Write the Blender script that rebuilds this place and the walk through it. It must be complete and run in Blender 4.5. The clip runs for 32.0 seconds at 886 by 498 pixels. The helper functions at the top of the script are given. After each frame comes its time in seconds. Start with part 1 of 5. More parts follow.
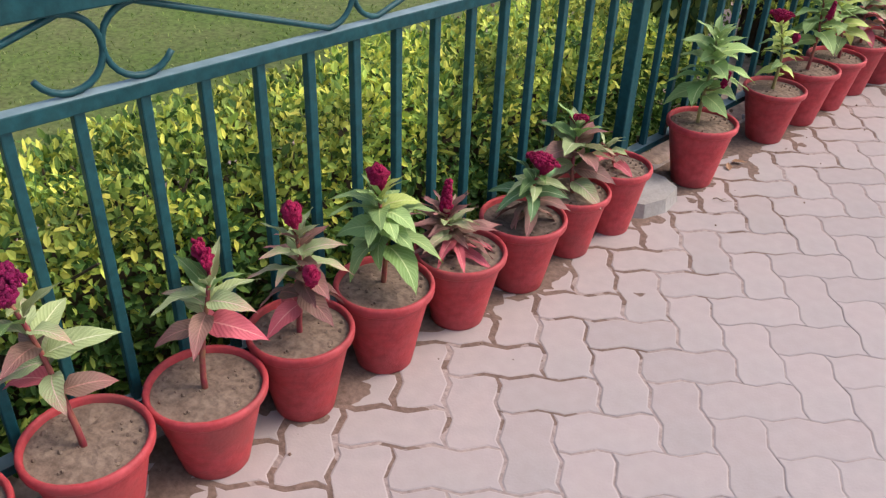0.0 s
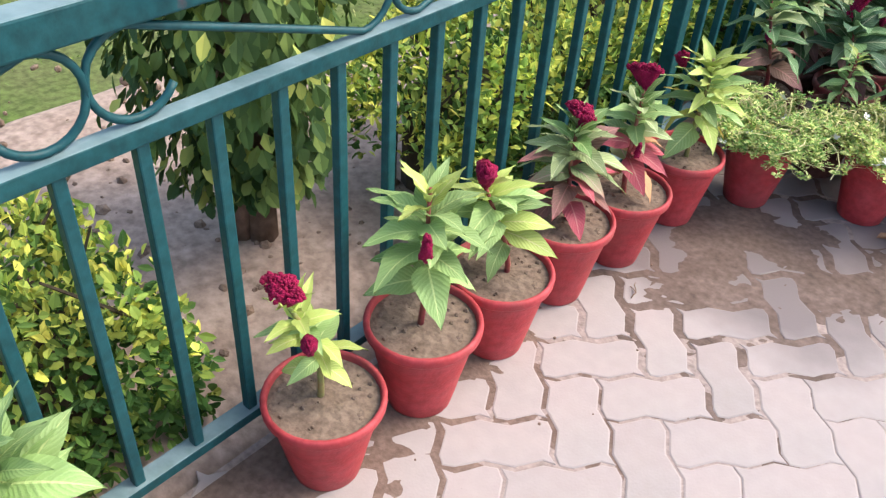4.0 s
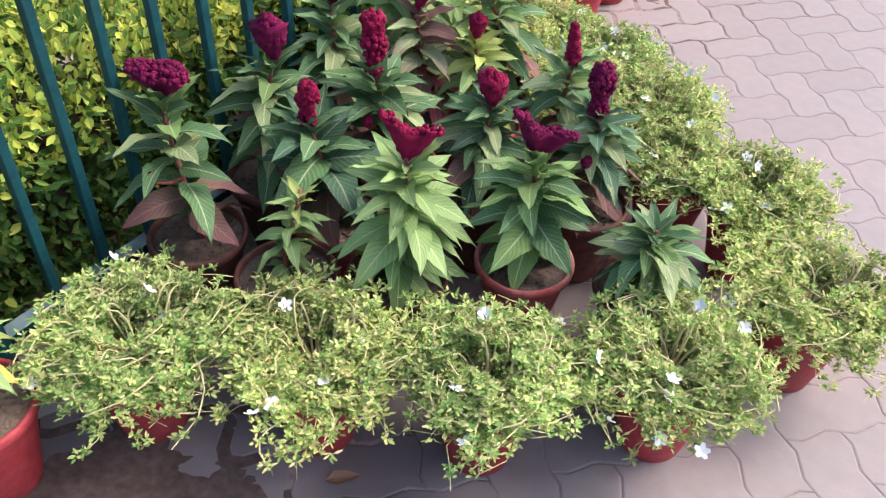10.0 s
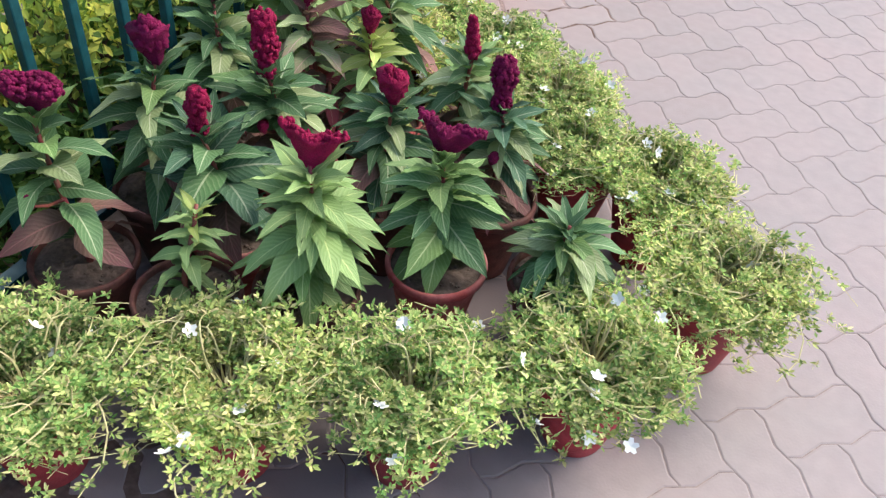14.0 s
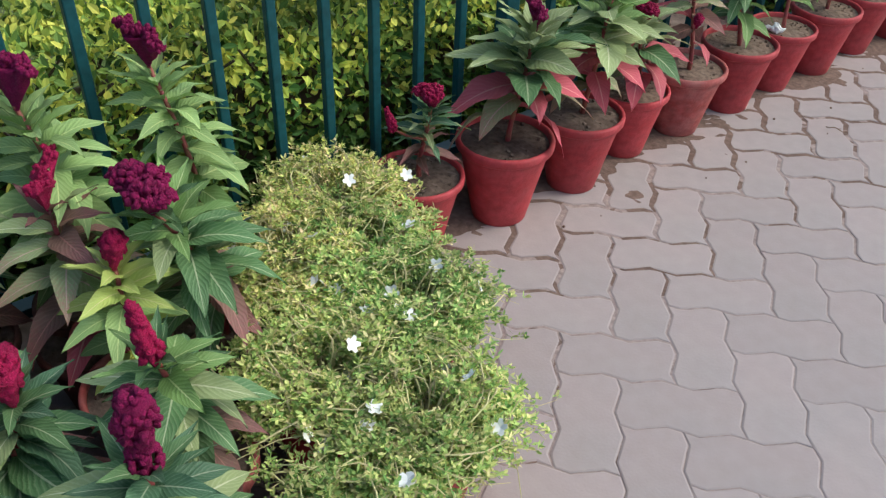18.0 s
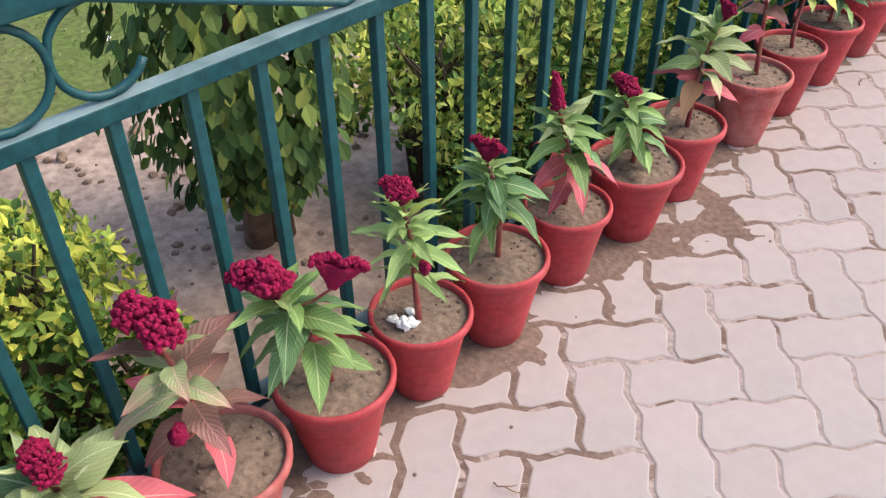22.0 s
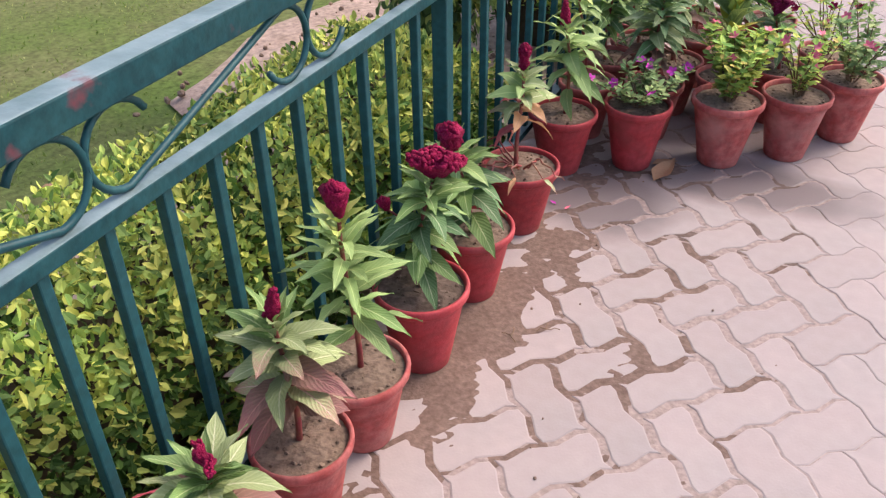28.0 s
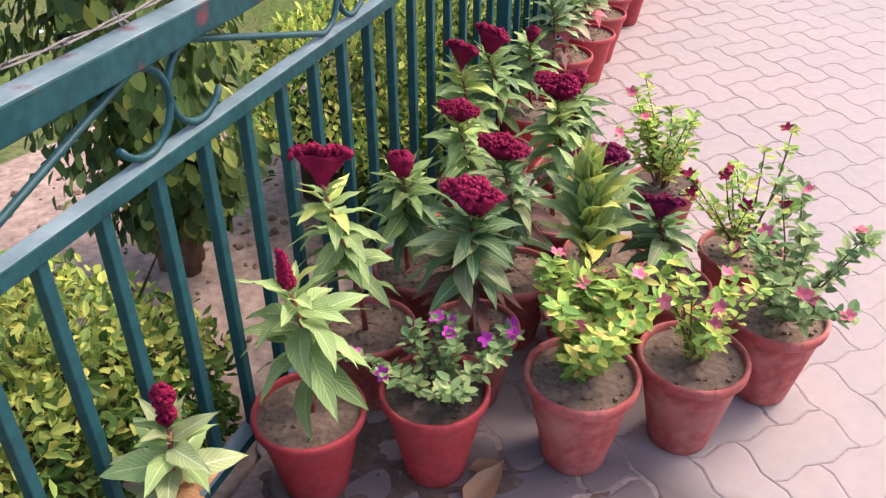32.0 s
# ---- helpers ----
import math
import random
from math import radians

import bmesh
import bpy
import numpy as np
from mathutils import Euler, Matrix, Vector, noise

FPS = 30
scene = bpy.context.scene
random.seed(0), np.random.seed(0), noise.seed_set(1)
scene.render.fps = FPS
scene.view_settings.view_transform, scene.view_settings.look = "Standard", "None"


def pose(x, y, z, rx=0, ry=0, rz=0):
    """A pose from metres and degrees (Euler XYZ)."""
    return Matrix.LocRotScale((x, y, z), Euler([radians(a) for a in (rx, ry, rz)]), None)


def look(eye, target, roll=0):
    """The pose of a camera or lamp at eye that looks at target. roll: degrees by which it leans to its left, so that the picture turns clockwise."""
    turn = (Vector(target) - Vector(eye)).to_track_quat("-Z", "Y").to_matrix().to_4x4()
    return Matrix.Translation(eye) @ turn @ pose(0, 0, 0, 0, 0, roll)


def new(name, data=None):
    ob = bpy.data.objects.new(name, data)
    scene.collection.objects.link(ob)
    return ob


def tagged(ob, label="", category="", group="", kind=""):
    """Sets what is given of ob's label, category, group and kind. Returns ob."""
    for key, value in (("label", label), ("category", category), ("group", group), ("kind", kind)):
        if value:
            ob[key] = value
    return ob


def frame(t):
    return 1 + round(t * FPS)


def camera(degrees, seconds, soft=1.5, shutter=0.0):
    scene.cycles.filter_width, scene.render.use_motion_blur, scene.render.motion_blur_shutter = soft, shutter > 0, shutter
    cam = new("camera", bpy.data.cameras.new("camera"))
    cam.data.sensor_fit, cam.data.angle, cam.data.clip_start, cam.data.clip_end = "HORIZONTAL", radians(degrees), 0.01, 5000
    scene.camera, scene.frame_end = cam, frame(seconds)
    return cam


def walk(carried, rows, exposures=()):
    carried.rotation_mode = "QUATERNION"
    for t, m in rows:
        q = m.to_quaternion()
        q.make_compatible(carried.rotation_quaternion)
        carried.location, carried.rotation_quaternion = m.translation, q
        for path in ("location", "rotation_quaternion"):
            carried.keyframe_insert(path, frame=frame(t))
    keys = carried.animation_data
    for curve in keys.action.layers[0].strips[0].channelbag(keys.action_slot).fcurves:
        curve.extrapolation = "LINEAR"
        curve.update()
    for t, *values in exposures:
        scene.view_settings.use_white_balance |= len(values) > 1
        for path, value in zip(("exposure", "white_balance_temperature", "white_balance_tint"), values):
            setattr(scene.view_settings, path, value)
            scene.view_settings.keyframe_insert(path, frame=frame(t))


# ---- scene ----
cam = camera(55.26, 32.0, soft=1.3)

PATH = [
    (0, (1.388, 0.879, 1.392), (0.273, 2.032, 0.374), 2.2),
    (0.3, (1.302, 1.041, 1.440), (0.194, 2.218, 0.441), 3.6),
    (0.5, (1.282, 1.150, 1.440), (0.248, 2.365, 0.408), 2.6),
    (1, (1.253, 1.523, 1.448), (0.135, 2.710, 0.471), 1.4),
    (1.5, (1.284, 1.798, 1.434), (0.142, 2.910, 0.400), 1.6),
    (2, (1.064, 2.156, 1.440), (0.064, 3.416, 0.429), 3.2),
    (2.5, (1.120, 2.457, 1.421), (0.170, 3.763, 0.419), 0.2),
    (4.5, (0.921, 3.555, 1.443), (-0.007, 4.674, 0.221), 5.2),
    (5, (1.096, 3.811, 1.468), (0.217, 5.040, 0.316), 3.2),
    (5.5, (1.053, 4.132, 1.448), (0.465, 5.526, 0.298), 5.2),
    (6, (1.043, 4.345, 1.443), (0.677, 5.845, 0.336), 7.0),
    (6.5, (1.172, 4.527, 1.469), (0.639, 5.917, 0.289), 4.6),
    (7, (1.339, 4.642, 1.476), (0.752, 6.037, 0.327), 3.2),
    (7.5, (1.370, 4.811, 1.417), (0.888, 6.217, 0.233), 5.5),
    (8, (1.278, 4.937, 1.438), (0.901, 6.391, 0.275), 8.6),
    (8.5, (1.183, 4.942, 1.423), (0.564, 6.257, 0.200), 8.0),
    (9, (1.287, 4.964, 1.430), (0.477, 6.189, 0.224), 4.6),
    (9.5, (1.314, 4.973, 1.425), (0.571, 6.185, 0.165), 2.5),
    (10, (1.306, 4.979, 1.420), (0.550, 6.165, 0.141), 2.9),
    (10.5, (1.268, 4.972, 1.417), (0.522, 6.172, 0.146), 3.5),
    (11, (1.229, 4.967, 1.413), (0.475, 6.170, 0.150), 4.3),
    (11.5, (1.214, 4.994, 1.418), (0.498, 6.207, 0.144), 4.2),
    (12, (1.205, 4.986, 1.415), (0.606, 6.262, 0.140), 5.2),
    (12.5, (1.186, 4.976, 1.410), (0.573, 6.226, 0.117), 5.9),
    (13, (1.178, 4.962, 1.407), (0.577, 6.218, 0.114), 6.5),
    (13.5, (1.184, 4.983, 1.406), (0.637, 6.262, 0.113), 7.4),
    (14, (1.231, 5.019, 1.411), (0.704, 6.308, 0.119), 6.2),
    (14.5, (1.392, 5.125, 1.432), (0.774, 6.354, 0.123), 2.8),
    (15, (1.573, 5.260, 1.435), (0.924, 6.492, 0.141), 1.5),
    (15.5, (1.560, 5.457, 1.360), (0.968, 6.690, 0.041), 3.1),
    (17.5, (1.597, 6.147, 1.295), (0.559, 7.155, 0.064), -0.6),
    (18, (1.452, 6.314, 1.275), (0.298, 7.266, 0.104), 2.5),
    (18.5, (1.387, 6.440, 1.300), (0.146, 7.206, 0.082), 1.2),
    (19, (1.378, 6.707, 1.359), (0.003, 7.301, 0.190), -0.1),
    (19.5, (1.383, 6.915, 1.372), (0.049, 7.624, 0.221), -0.2),
    (20, (1.195, 7.091, 1.373), (-0.002, 8.030, 0.236), 2.0),
    (20.5, (1.061, 7.223, 1.377), (-0.076, 8.225, 0.231), 1.9),
    (21, (1.068, 7.477, 1.374), (-0.076, 8.433, 0.196), -2.3),
    (21.5, (1.111, 7.721, 1.386), (-0.034, 8.701, 0.228), -1.6),
    (22, (1.021, 7.900, 1.363), (-0.004, 8.981, 0.184), -0.6),
    (22.5, (0.876, 8.092, 1.389), (-0.027, 9.297, 0.230), 0.2),
    (23, (0.858, 8.281, 1.368), (0.034, 9.544, 0.212), -0.1),
    (23.5, (0.958, 8.544, 1.397), (0.075, 9.744, 0.217), -1.7),
    (24, (0.907, 8.760, 1.384), (0.133, 10.077, 0.254), 0.9),
    (24.5, (0.749, 9.034, 1.384), (0.100, 10.431, 0.272), 2.4),
    (26.5, (0.733, 9.830, 1.422), (0.031, 11.205, 0.315), 1.0),
    (27, (0.683, 9.980, 1.448), (0.124, 11.439, 0.366), 2.8),
    (27.5, (0.734, 10.211, 1.424), (0.088, 11.595, 0.294), 0.5),
    (28, (0.875, 10.383, 1.456), (0.200, 11.786, 0.368), -0.8),
    (28.5, (0.847, 10.557, 1.417), (0.230, 11.987, 0.329), 0.2),
    (29, (0.743, 10.827, 1.410), (0.209, 12.312, 0.351), 2.7),
    (29.5, (0.717, 10.999, 1.387), (0.192, 12.458, 0.288), 2.2),
    (30, (0.866, 11.195, 1.387), (0.188, 12.585, 0.283), -1.5),
    (30.5, (0.969, 11.377, 1.439), (0.257, 12.747, 0.332), -1.3),
    (31, (0.855, 11.575, 1.417), (0.271, 13.058, 0.382), 1.7),
    (31.5, (0.743, 11.750, 1.429), (0.260, 13.222, 0.329), 3.6),
    (32, (0.825, 11.848, 1.426), (0.246, 13.306, 0.354), -0.2),
]
walk(cam, [(t, look(eye, target, roll)) for t, eye, target, roll in PATH], [(0, 0.98, 6500, 11), (2.5, 1.30, 6450, 8), (5, 1.62, 6250, 3), (6, 1.26, 6200, 1), (7, 1.08, 6200, 0), (8, 0.95, 6200, 1), (9, 1.16, 6250, 9), (11, 1.28, 6250, 12), (13, 1.22, 6250, 11), (14, 1.18, 6200, 6), (15, 0.98, 6150, 3), (17.5, 0.8, 6050, 0), (18, 0.62, 6000, 0), (18.6, 0.82, 6150, 2), (19, 1.02, 6250, 2), (19.5, 1.2, 6350, 2), (20, 1.32, 6400, 2), (21, 1.32, 6450, 5), (24, 1.18, 6600, 11), (27, 1.28, 6750, 17), (29, 1.26, 6650, 13), (31, 1.48, 6700, 13), (32, 1.48, 6750, 19)])

# ---- world, sun, exposure ----
SUN_FROM = Vector((0.55, 0.66, 1.0)).normalized()
world = bpy.data.worlds.new("sky")
scene.world = world
world.use_nodes = True
wn = world.node_tree
sky = wn.nodes.new("ShaderNodeTexSky")
sky.sky_type = "NISHITA"
sky.sun_disc = False
sky.sun_elevation = math.asin(SUN_FROM.z)
sky.sun_rotation = math.atan2(SUN_FROM.x, SUN_FROM.y)
sky.air_density = 1.0
sky.dust_density = 4.0
bg = wn.nodes["Background"]
bg.inputs["Strength"].default_value = 0.15
wn.links.new(sky.outputs[0], bg.inputs["Color"])
lamp = bpy.data.lights.new("sun", "SUN")
lamp.energy = 0.9
lamp.angle = radians(20)
lamp.color = (1.0, 0.93, 0.84)
sun = new("sun", lamp)
sun.matrix_world = look(SUN_FROM * 30, (0, 0, 0))


# ---- materials ----
def mat(name, base, rough=0.6, metal=0.0, var=0.0, scale=30.0, bump=0.0, fine=200.0, spec=0.4, other=None, mixscale=4.0,
        random_tint=0.0, sub=0.0, coords="Object"):
    """A noisy surface: base colour, a second colour in patches, fine grain and relief."""
    m = bpy.data.materials.new(name)
    m.use_nodes = True
    t = m.node_tree
    b = t.nodes["Principled BSDF"]
    b.inputs["Roughness"].default_value = rough
    b.inputs["Metallic"].default_value = metal
    b.inputs["Specular IOR Level"].default_value = spec
    tc = t.nodes.new("ShaderNodeTexCoord")
    big = t.nodes.new("ShaderNodeTexNoise")
    big.inputs["Scale"].default_value = mixscale
    big.inputs["Detail"].default_value = 6
    big.inputs["Roughness"].default_value = 0.65
    t.links.new(tc.outputs[coords], big.inputs["Vector"])
    ramp = t.nodes.new("ShaderNodeValToRGB")
    ramp.color_ramp.elements[0].position, ramp.color_ramp.elements[1].position = 0.38, 0.66
    ramp.color_ramp.elements[0].color = (*base, 1)
    ramp.color_ramp.elements[1].color = (*(other or base), 1)
    t.links.new(big.outputs["Fac"], ramp.inputs["Fac"])
    out = ramp.outputs["Color"]
    if var:
        grain = t.nodes.new("ShaderNodeTexNoise")
        grain.inputs["Scale"].default_value = scale
        grain.inputs["Detail"].default_value = 5
        t.links.new(tc.outputs[coords], grain.inputs["Vector"])
        mr = t.nodes.new("ShaderNodeMapRange")
        mr.inputs["From Min"].default_value, mr.inputs["From Max"].default_value = 0.3, 0.7
        mr.inputs["To Min"].default_value, mr.inputs["To Max"].default_value = 1 - var, 1 + var
        t.links.new(grain.outputs["Fac"], mr.inputs["Value"])
        mul = t.nodes.new("ShaderNodeVectorMath")
        mul.operation = "SCALE"
        t.links.new(out, mul.inputs[0])
        t.links.new(mr.outputs[0], mul.inputs["Scale"])
        out = mul.outputs[0]
    if random_tint:
        oi = t.nodes.new("ShaderNodeObjectInfo")
        hs = t.nodes.new("ShaderNodeHueSaturation")
        m1 = t.nodes.new("ShaderNodeMapRange")
        m1.inputs["To Min"].default_value, m1.inputs["To Max"].default_value = 1 - random_tint, 1 + random_tint
        t.links.new(oi.outputs["Random"], m1.inputs["Value"])
        t.links.new(m1.outputs[0], hs.inputs["Value"])
        t.links.new(out, hs.inputs["Color"])
        out = hs.outputs[0]
    t.links.new(out, b.inputs["Base Color"])
    if bump:
        fn = t.nodes.new("ShaderNodeTexNoise")
        fn.inputs["Scale"].default_value = fine
        fn.inputs["Detail"].default_value = 4
        t.links.new(tc.outputs[coords], fn.inputs["Vector"])
        bp = t.nodes.new("ShaderNodeBump")
        bp.inputs["Strength"].default_value = bump
        bp.inputs["Distance"].default_value = 0.004
        t.links.new(fn.outputs["Fac"], bp.inputs["Height"])
        t.links.new(bp.outputs[0], b.inputs["Normal"])
    if sub:
        b.inputs["Subsurface Weight"].default_value = sub
        b.inputs["Subsurface Radius"].default_value = (0.01, 0.01, 0.005)
    return m


def island_mat(name, colours, rough=0.65, trans=0.25, spec=0.18, value=0.35, tone=0.0):
    """Foliage of many small leaves: each leaf takes its own shade."""
    m = bpy.data.materials.new(name)
    m.use_nodes = True
    t = m.node_tree
    b = t.nodes["Principled BSDF"]
    b.inputs["Roughness"].default_value = rough
    b.inputs["Specular IOR Level"].default_value = spec
    g = t.nodes.new("ShaderNodeNewGeometry")
    r = t.nodes.new("ShaderNodeValToRGB")
    while len(r.color_ramp.elements) < len(colours):
        r.color_ramp.elements.new(0.5)
    for i, (p, c) in enumerate(colours):
        r.color_ramp.elements[i].position = p
        r.color_ramp.elements[i].color = (*c, 1)
    t.links.new(g.outputs["Random Per Island"], r.inputs["Fac"])
    tc = t.nodes.new("ShaderNodeTexCoord")
    n = t.nodes.new("ShaderNodeTexNoise")
    n.inputs["Scale"].default_value = 5.0
    n.inputs["Detail"].default_value = 3
    t.links.new(tc.outputs["Object"], n.inputs["Vector"])
    mr = t.nodes.new("ShaderNodeMapRange")
    mr.inputs["From Min"].default_value, mr.inputs["From Max"].default_value = 0.3, 0.7
    mr.inputs["To Min"].default_value, mr.inputs["To Max"].default_value = 1 - value, 1 + value
    t.links.new(n.outputs["Fac"], mr.inputs["Value"])
    mul = t.nodes.new("ShaderNodeVectorMath")
    mul.operation = "SCALE"
    t.links.new(r.outputs["Color"], mul.inputs[0])
    t.links.new(mr.outputs[0], mul.inputs["Scale"])
    out = mul.outputs[0]
    if tone:
        oi = t.nodes.new("ShaderNodeObjectInfo")
        hs = t.nodes.new("ShaderNodeHueSaturation")
        for sock, low, high in (("Hue", 0.5 - 0.06 * tone, 0.5 + 0.02 * tone), ("Value", 1 + 0.12 * tone, 1 - 0.2 * tone)):
            m1 = t.nodes.new("ShaderNodeMapRange")
            m1.inputs["To Min"].default_value, m1.inputs["To Max"].default_value = low, high
            t.links.new(oi.outputs["Random"], m1.inputs["Value"])
            t.links.new(m1.outputs[0], hs.inputs[sock])
        t.links.new(out, hs.inputs["Color"])
        out = hs.outputs[0]
    t.links.new(out, b.inputs["Base Color"])
    if trans:
        tr = t.nodes.new("ShaderNodeBsdfTranslucent")
        t.links.new(out, tr.inputs["Color"])
        mix = t.nodes.new("ShaderNodeMixShader")
        mix.inputs[0].default_value = trans
        t.links.new(b.outputs[0], mix.inputs[1])
        t.links.new(tr.outputs[0], mix.inputs[2])
        t.links.new(mix.outputs[0], t.nodes["Material Output"].inputs["Surface"])
    return m


def leaf_mat(name, blade, vein, rib, edge=None, rough=0.6, trans=0.22):
    """A broad leaf by its own length (v) and width (u): midrib, feathered side veins, a tinted tip or margin."""
    m = bpy.data.materials.new(name)
    m.use_nodes = True
    t = m.node_tree
    b = t.nodes["Principled BSDF"]
    b.inputs["Roughness"].default_value = rough
    b.inputs["Specular IOR Level"].default_value = 0.38
    uv = t.nodes.new("ShaderNodeUVMap")
    sep = t.nodes.new("ShaderNodeSeparateXYZ")
    t.links.new(uv.outputs[0], sep.inputs[0])

    def math_node(op, a, c=None):
        n = t.nodes.new("ShaderNodeMath")
        n.operation = op
        for i, v in enumerate((a, c)):
            if v is None:
                continue
            if isinstance(v, (int, float)):
                n.inputs[i].default_value = v
            else:
                t.links.new(v, n.inputs[i])
        return n.outputs[0]

    noise_n = t.nodes.new("ShaderNodeTexNoise")
    noise_n.inputs["Scale"].default_value = 40
    tc = t.nodes.new("ShaderNodeTexCoord")
    t.links.new(tc.outputs["Object"], noise_n.inputs["Vector"])
    across = math_node("ABSOLUTE", math_node("SUBTRACT", sep.outputs[0], 0.5))
    slant = math_node("SUBTRACT", sep.outputs[1], math_node("MULTIPLY", across, 0.55))
    wave = math_node("SINE", math_node("MULTIPLY", math_node("ADD", slant, math_node("MULTIPLY", noise_n.outputs["Fac"], 0.05)), 74.0))
    veins = math_node("SMOOTH_MIN", math_node("MAXIMUM", math_node("SUBTRACT", wave, 0.35), 0.0), 1.0)
    ribs = math_node("LESS_THAN", across, 0.028)

    def mix(fac, c1, c2):
        n = t.nodes.new("ShaderNodeMix")
        n.data_type = "RGBA"
        for sock, v in ((n.inputs[0], fac), (n.inputs[6], c1), (n.inputs[7], c2)):
            if isinstance(v, (int, float)):
                sock.default_value = v
            elif isinstance(v, tuple):
                sock.default_value = (*v, 1)
            else:
                t.links.new(v, sock)
        return n.outputs[2]

    col = mix(math_node("MULTIPLY", veins, 0.42), blade, vein)
    if edge:
        lim = math_node("MULTIPLY", math_node("ADD", math_node("MULTIPLY", sep.outputs[1], 0.9), math_node("SUBTRACT", noise_n.outputs["Fac"], 0.88)), 1.1)
        clampn = t.nodes.new("ShaderNodeClamp")
        t.links.new(lim, clampn.inputs[0])
        col = mix(clampn.outputs[0], col, edge)
    col = mix(math_node("MULTIPLY", ribs, 0.8), col, rib)
    oi = t.nodes.new("ShaderNodeObjectInfo")
    hs = t.nodes.new("ShaderNodeHueSaturation")
    mr = t.nodes.new("ShaderNodeMapRange")
    mr.inputs["To Min"].default_value, mr.inputs["To Max"].default_value = 0.72, 1.25
    t.links.new(oi.outputs["Random"], mr.inputs["Value"])
    t.links.new(mr.outputs[0], hs.inputs["Value"])
    t.links.new(col, hs.inputs["Color"])
    t.links.new(hs.outputs[0], b.inputs["Base Color"])
    bp = t.nodes.new("ShaderNodeBump")
    bp.inputs["Strength"].default_value = 0.22
    bp.inputs["Distance"].default_value = 0.003
    t.links.new(wave, bp.inputs["Height"])
    t.links.new(bp.outputs[0], b.inputs["Normal"])
    tr = t.nodes.new("ShaderNodeBsdfTranslucent")
    t.links.new(hs.outputs[0], tr.inputs["Color"])
    mx = t.nodes.new("ShaderNodeMixShader")
    mx.inputs[0].default_value = trans
    t.links.new(b.outputs[0], mx.inputs[1])
    t.links.new(tr.outputs[0], mx.inputs[2])
    t.links.new(mx.outputs[0], t.nodes["Material Output"].inputs["Surface"])
    return m


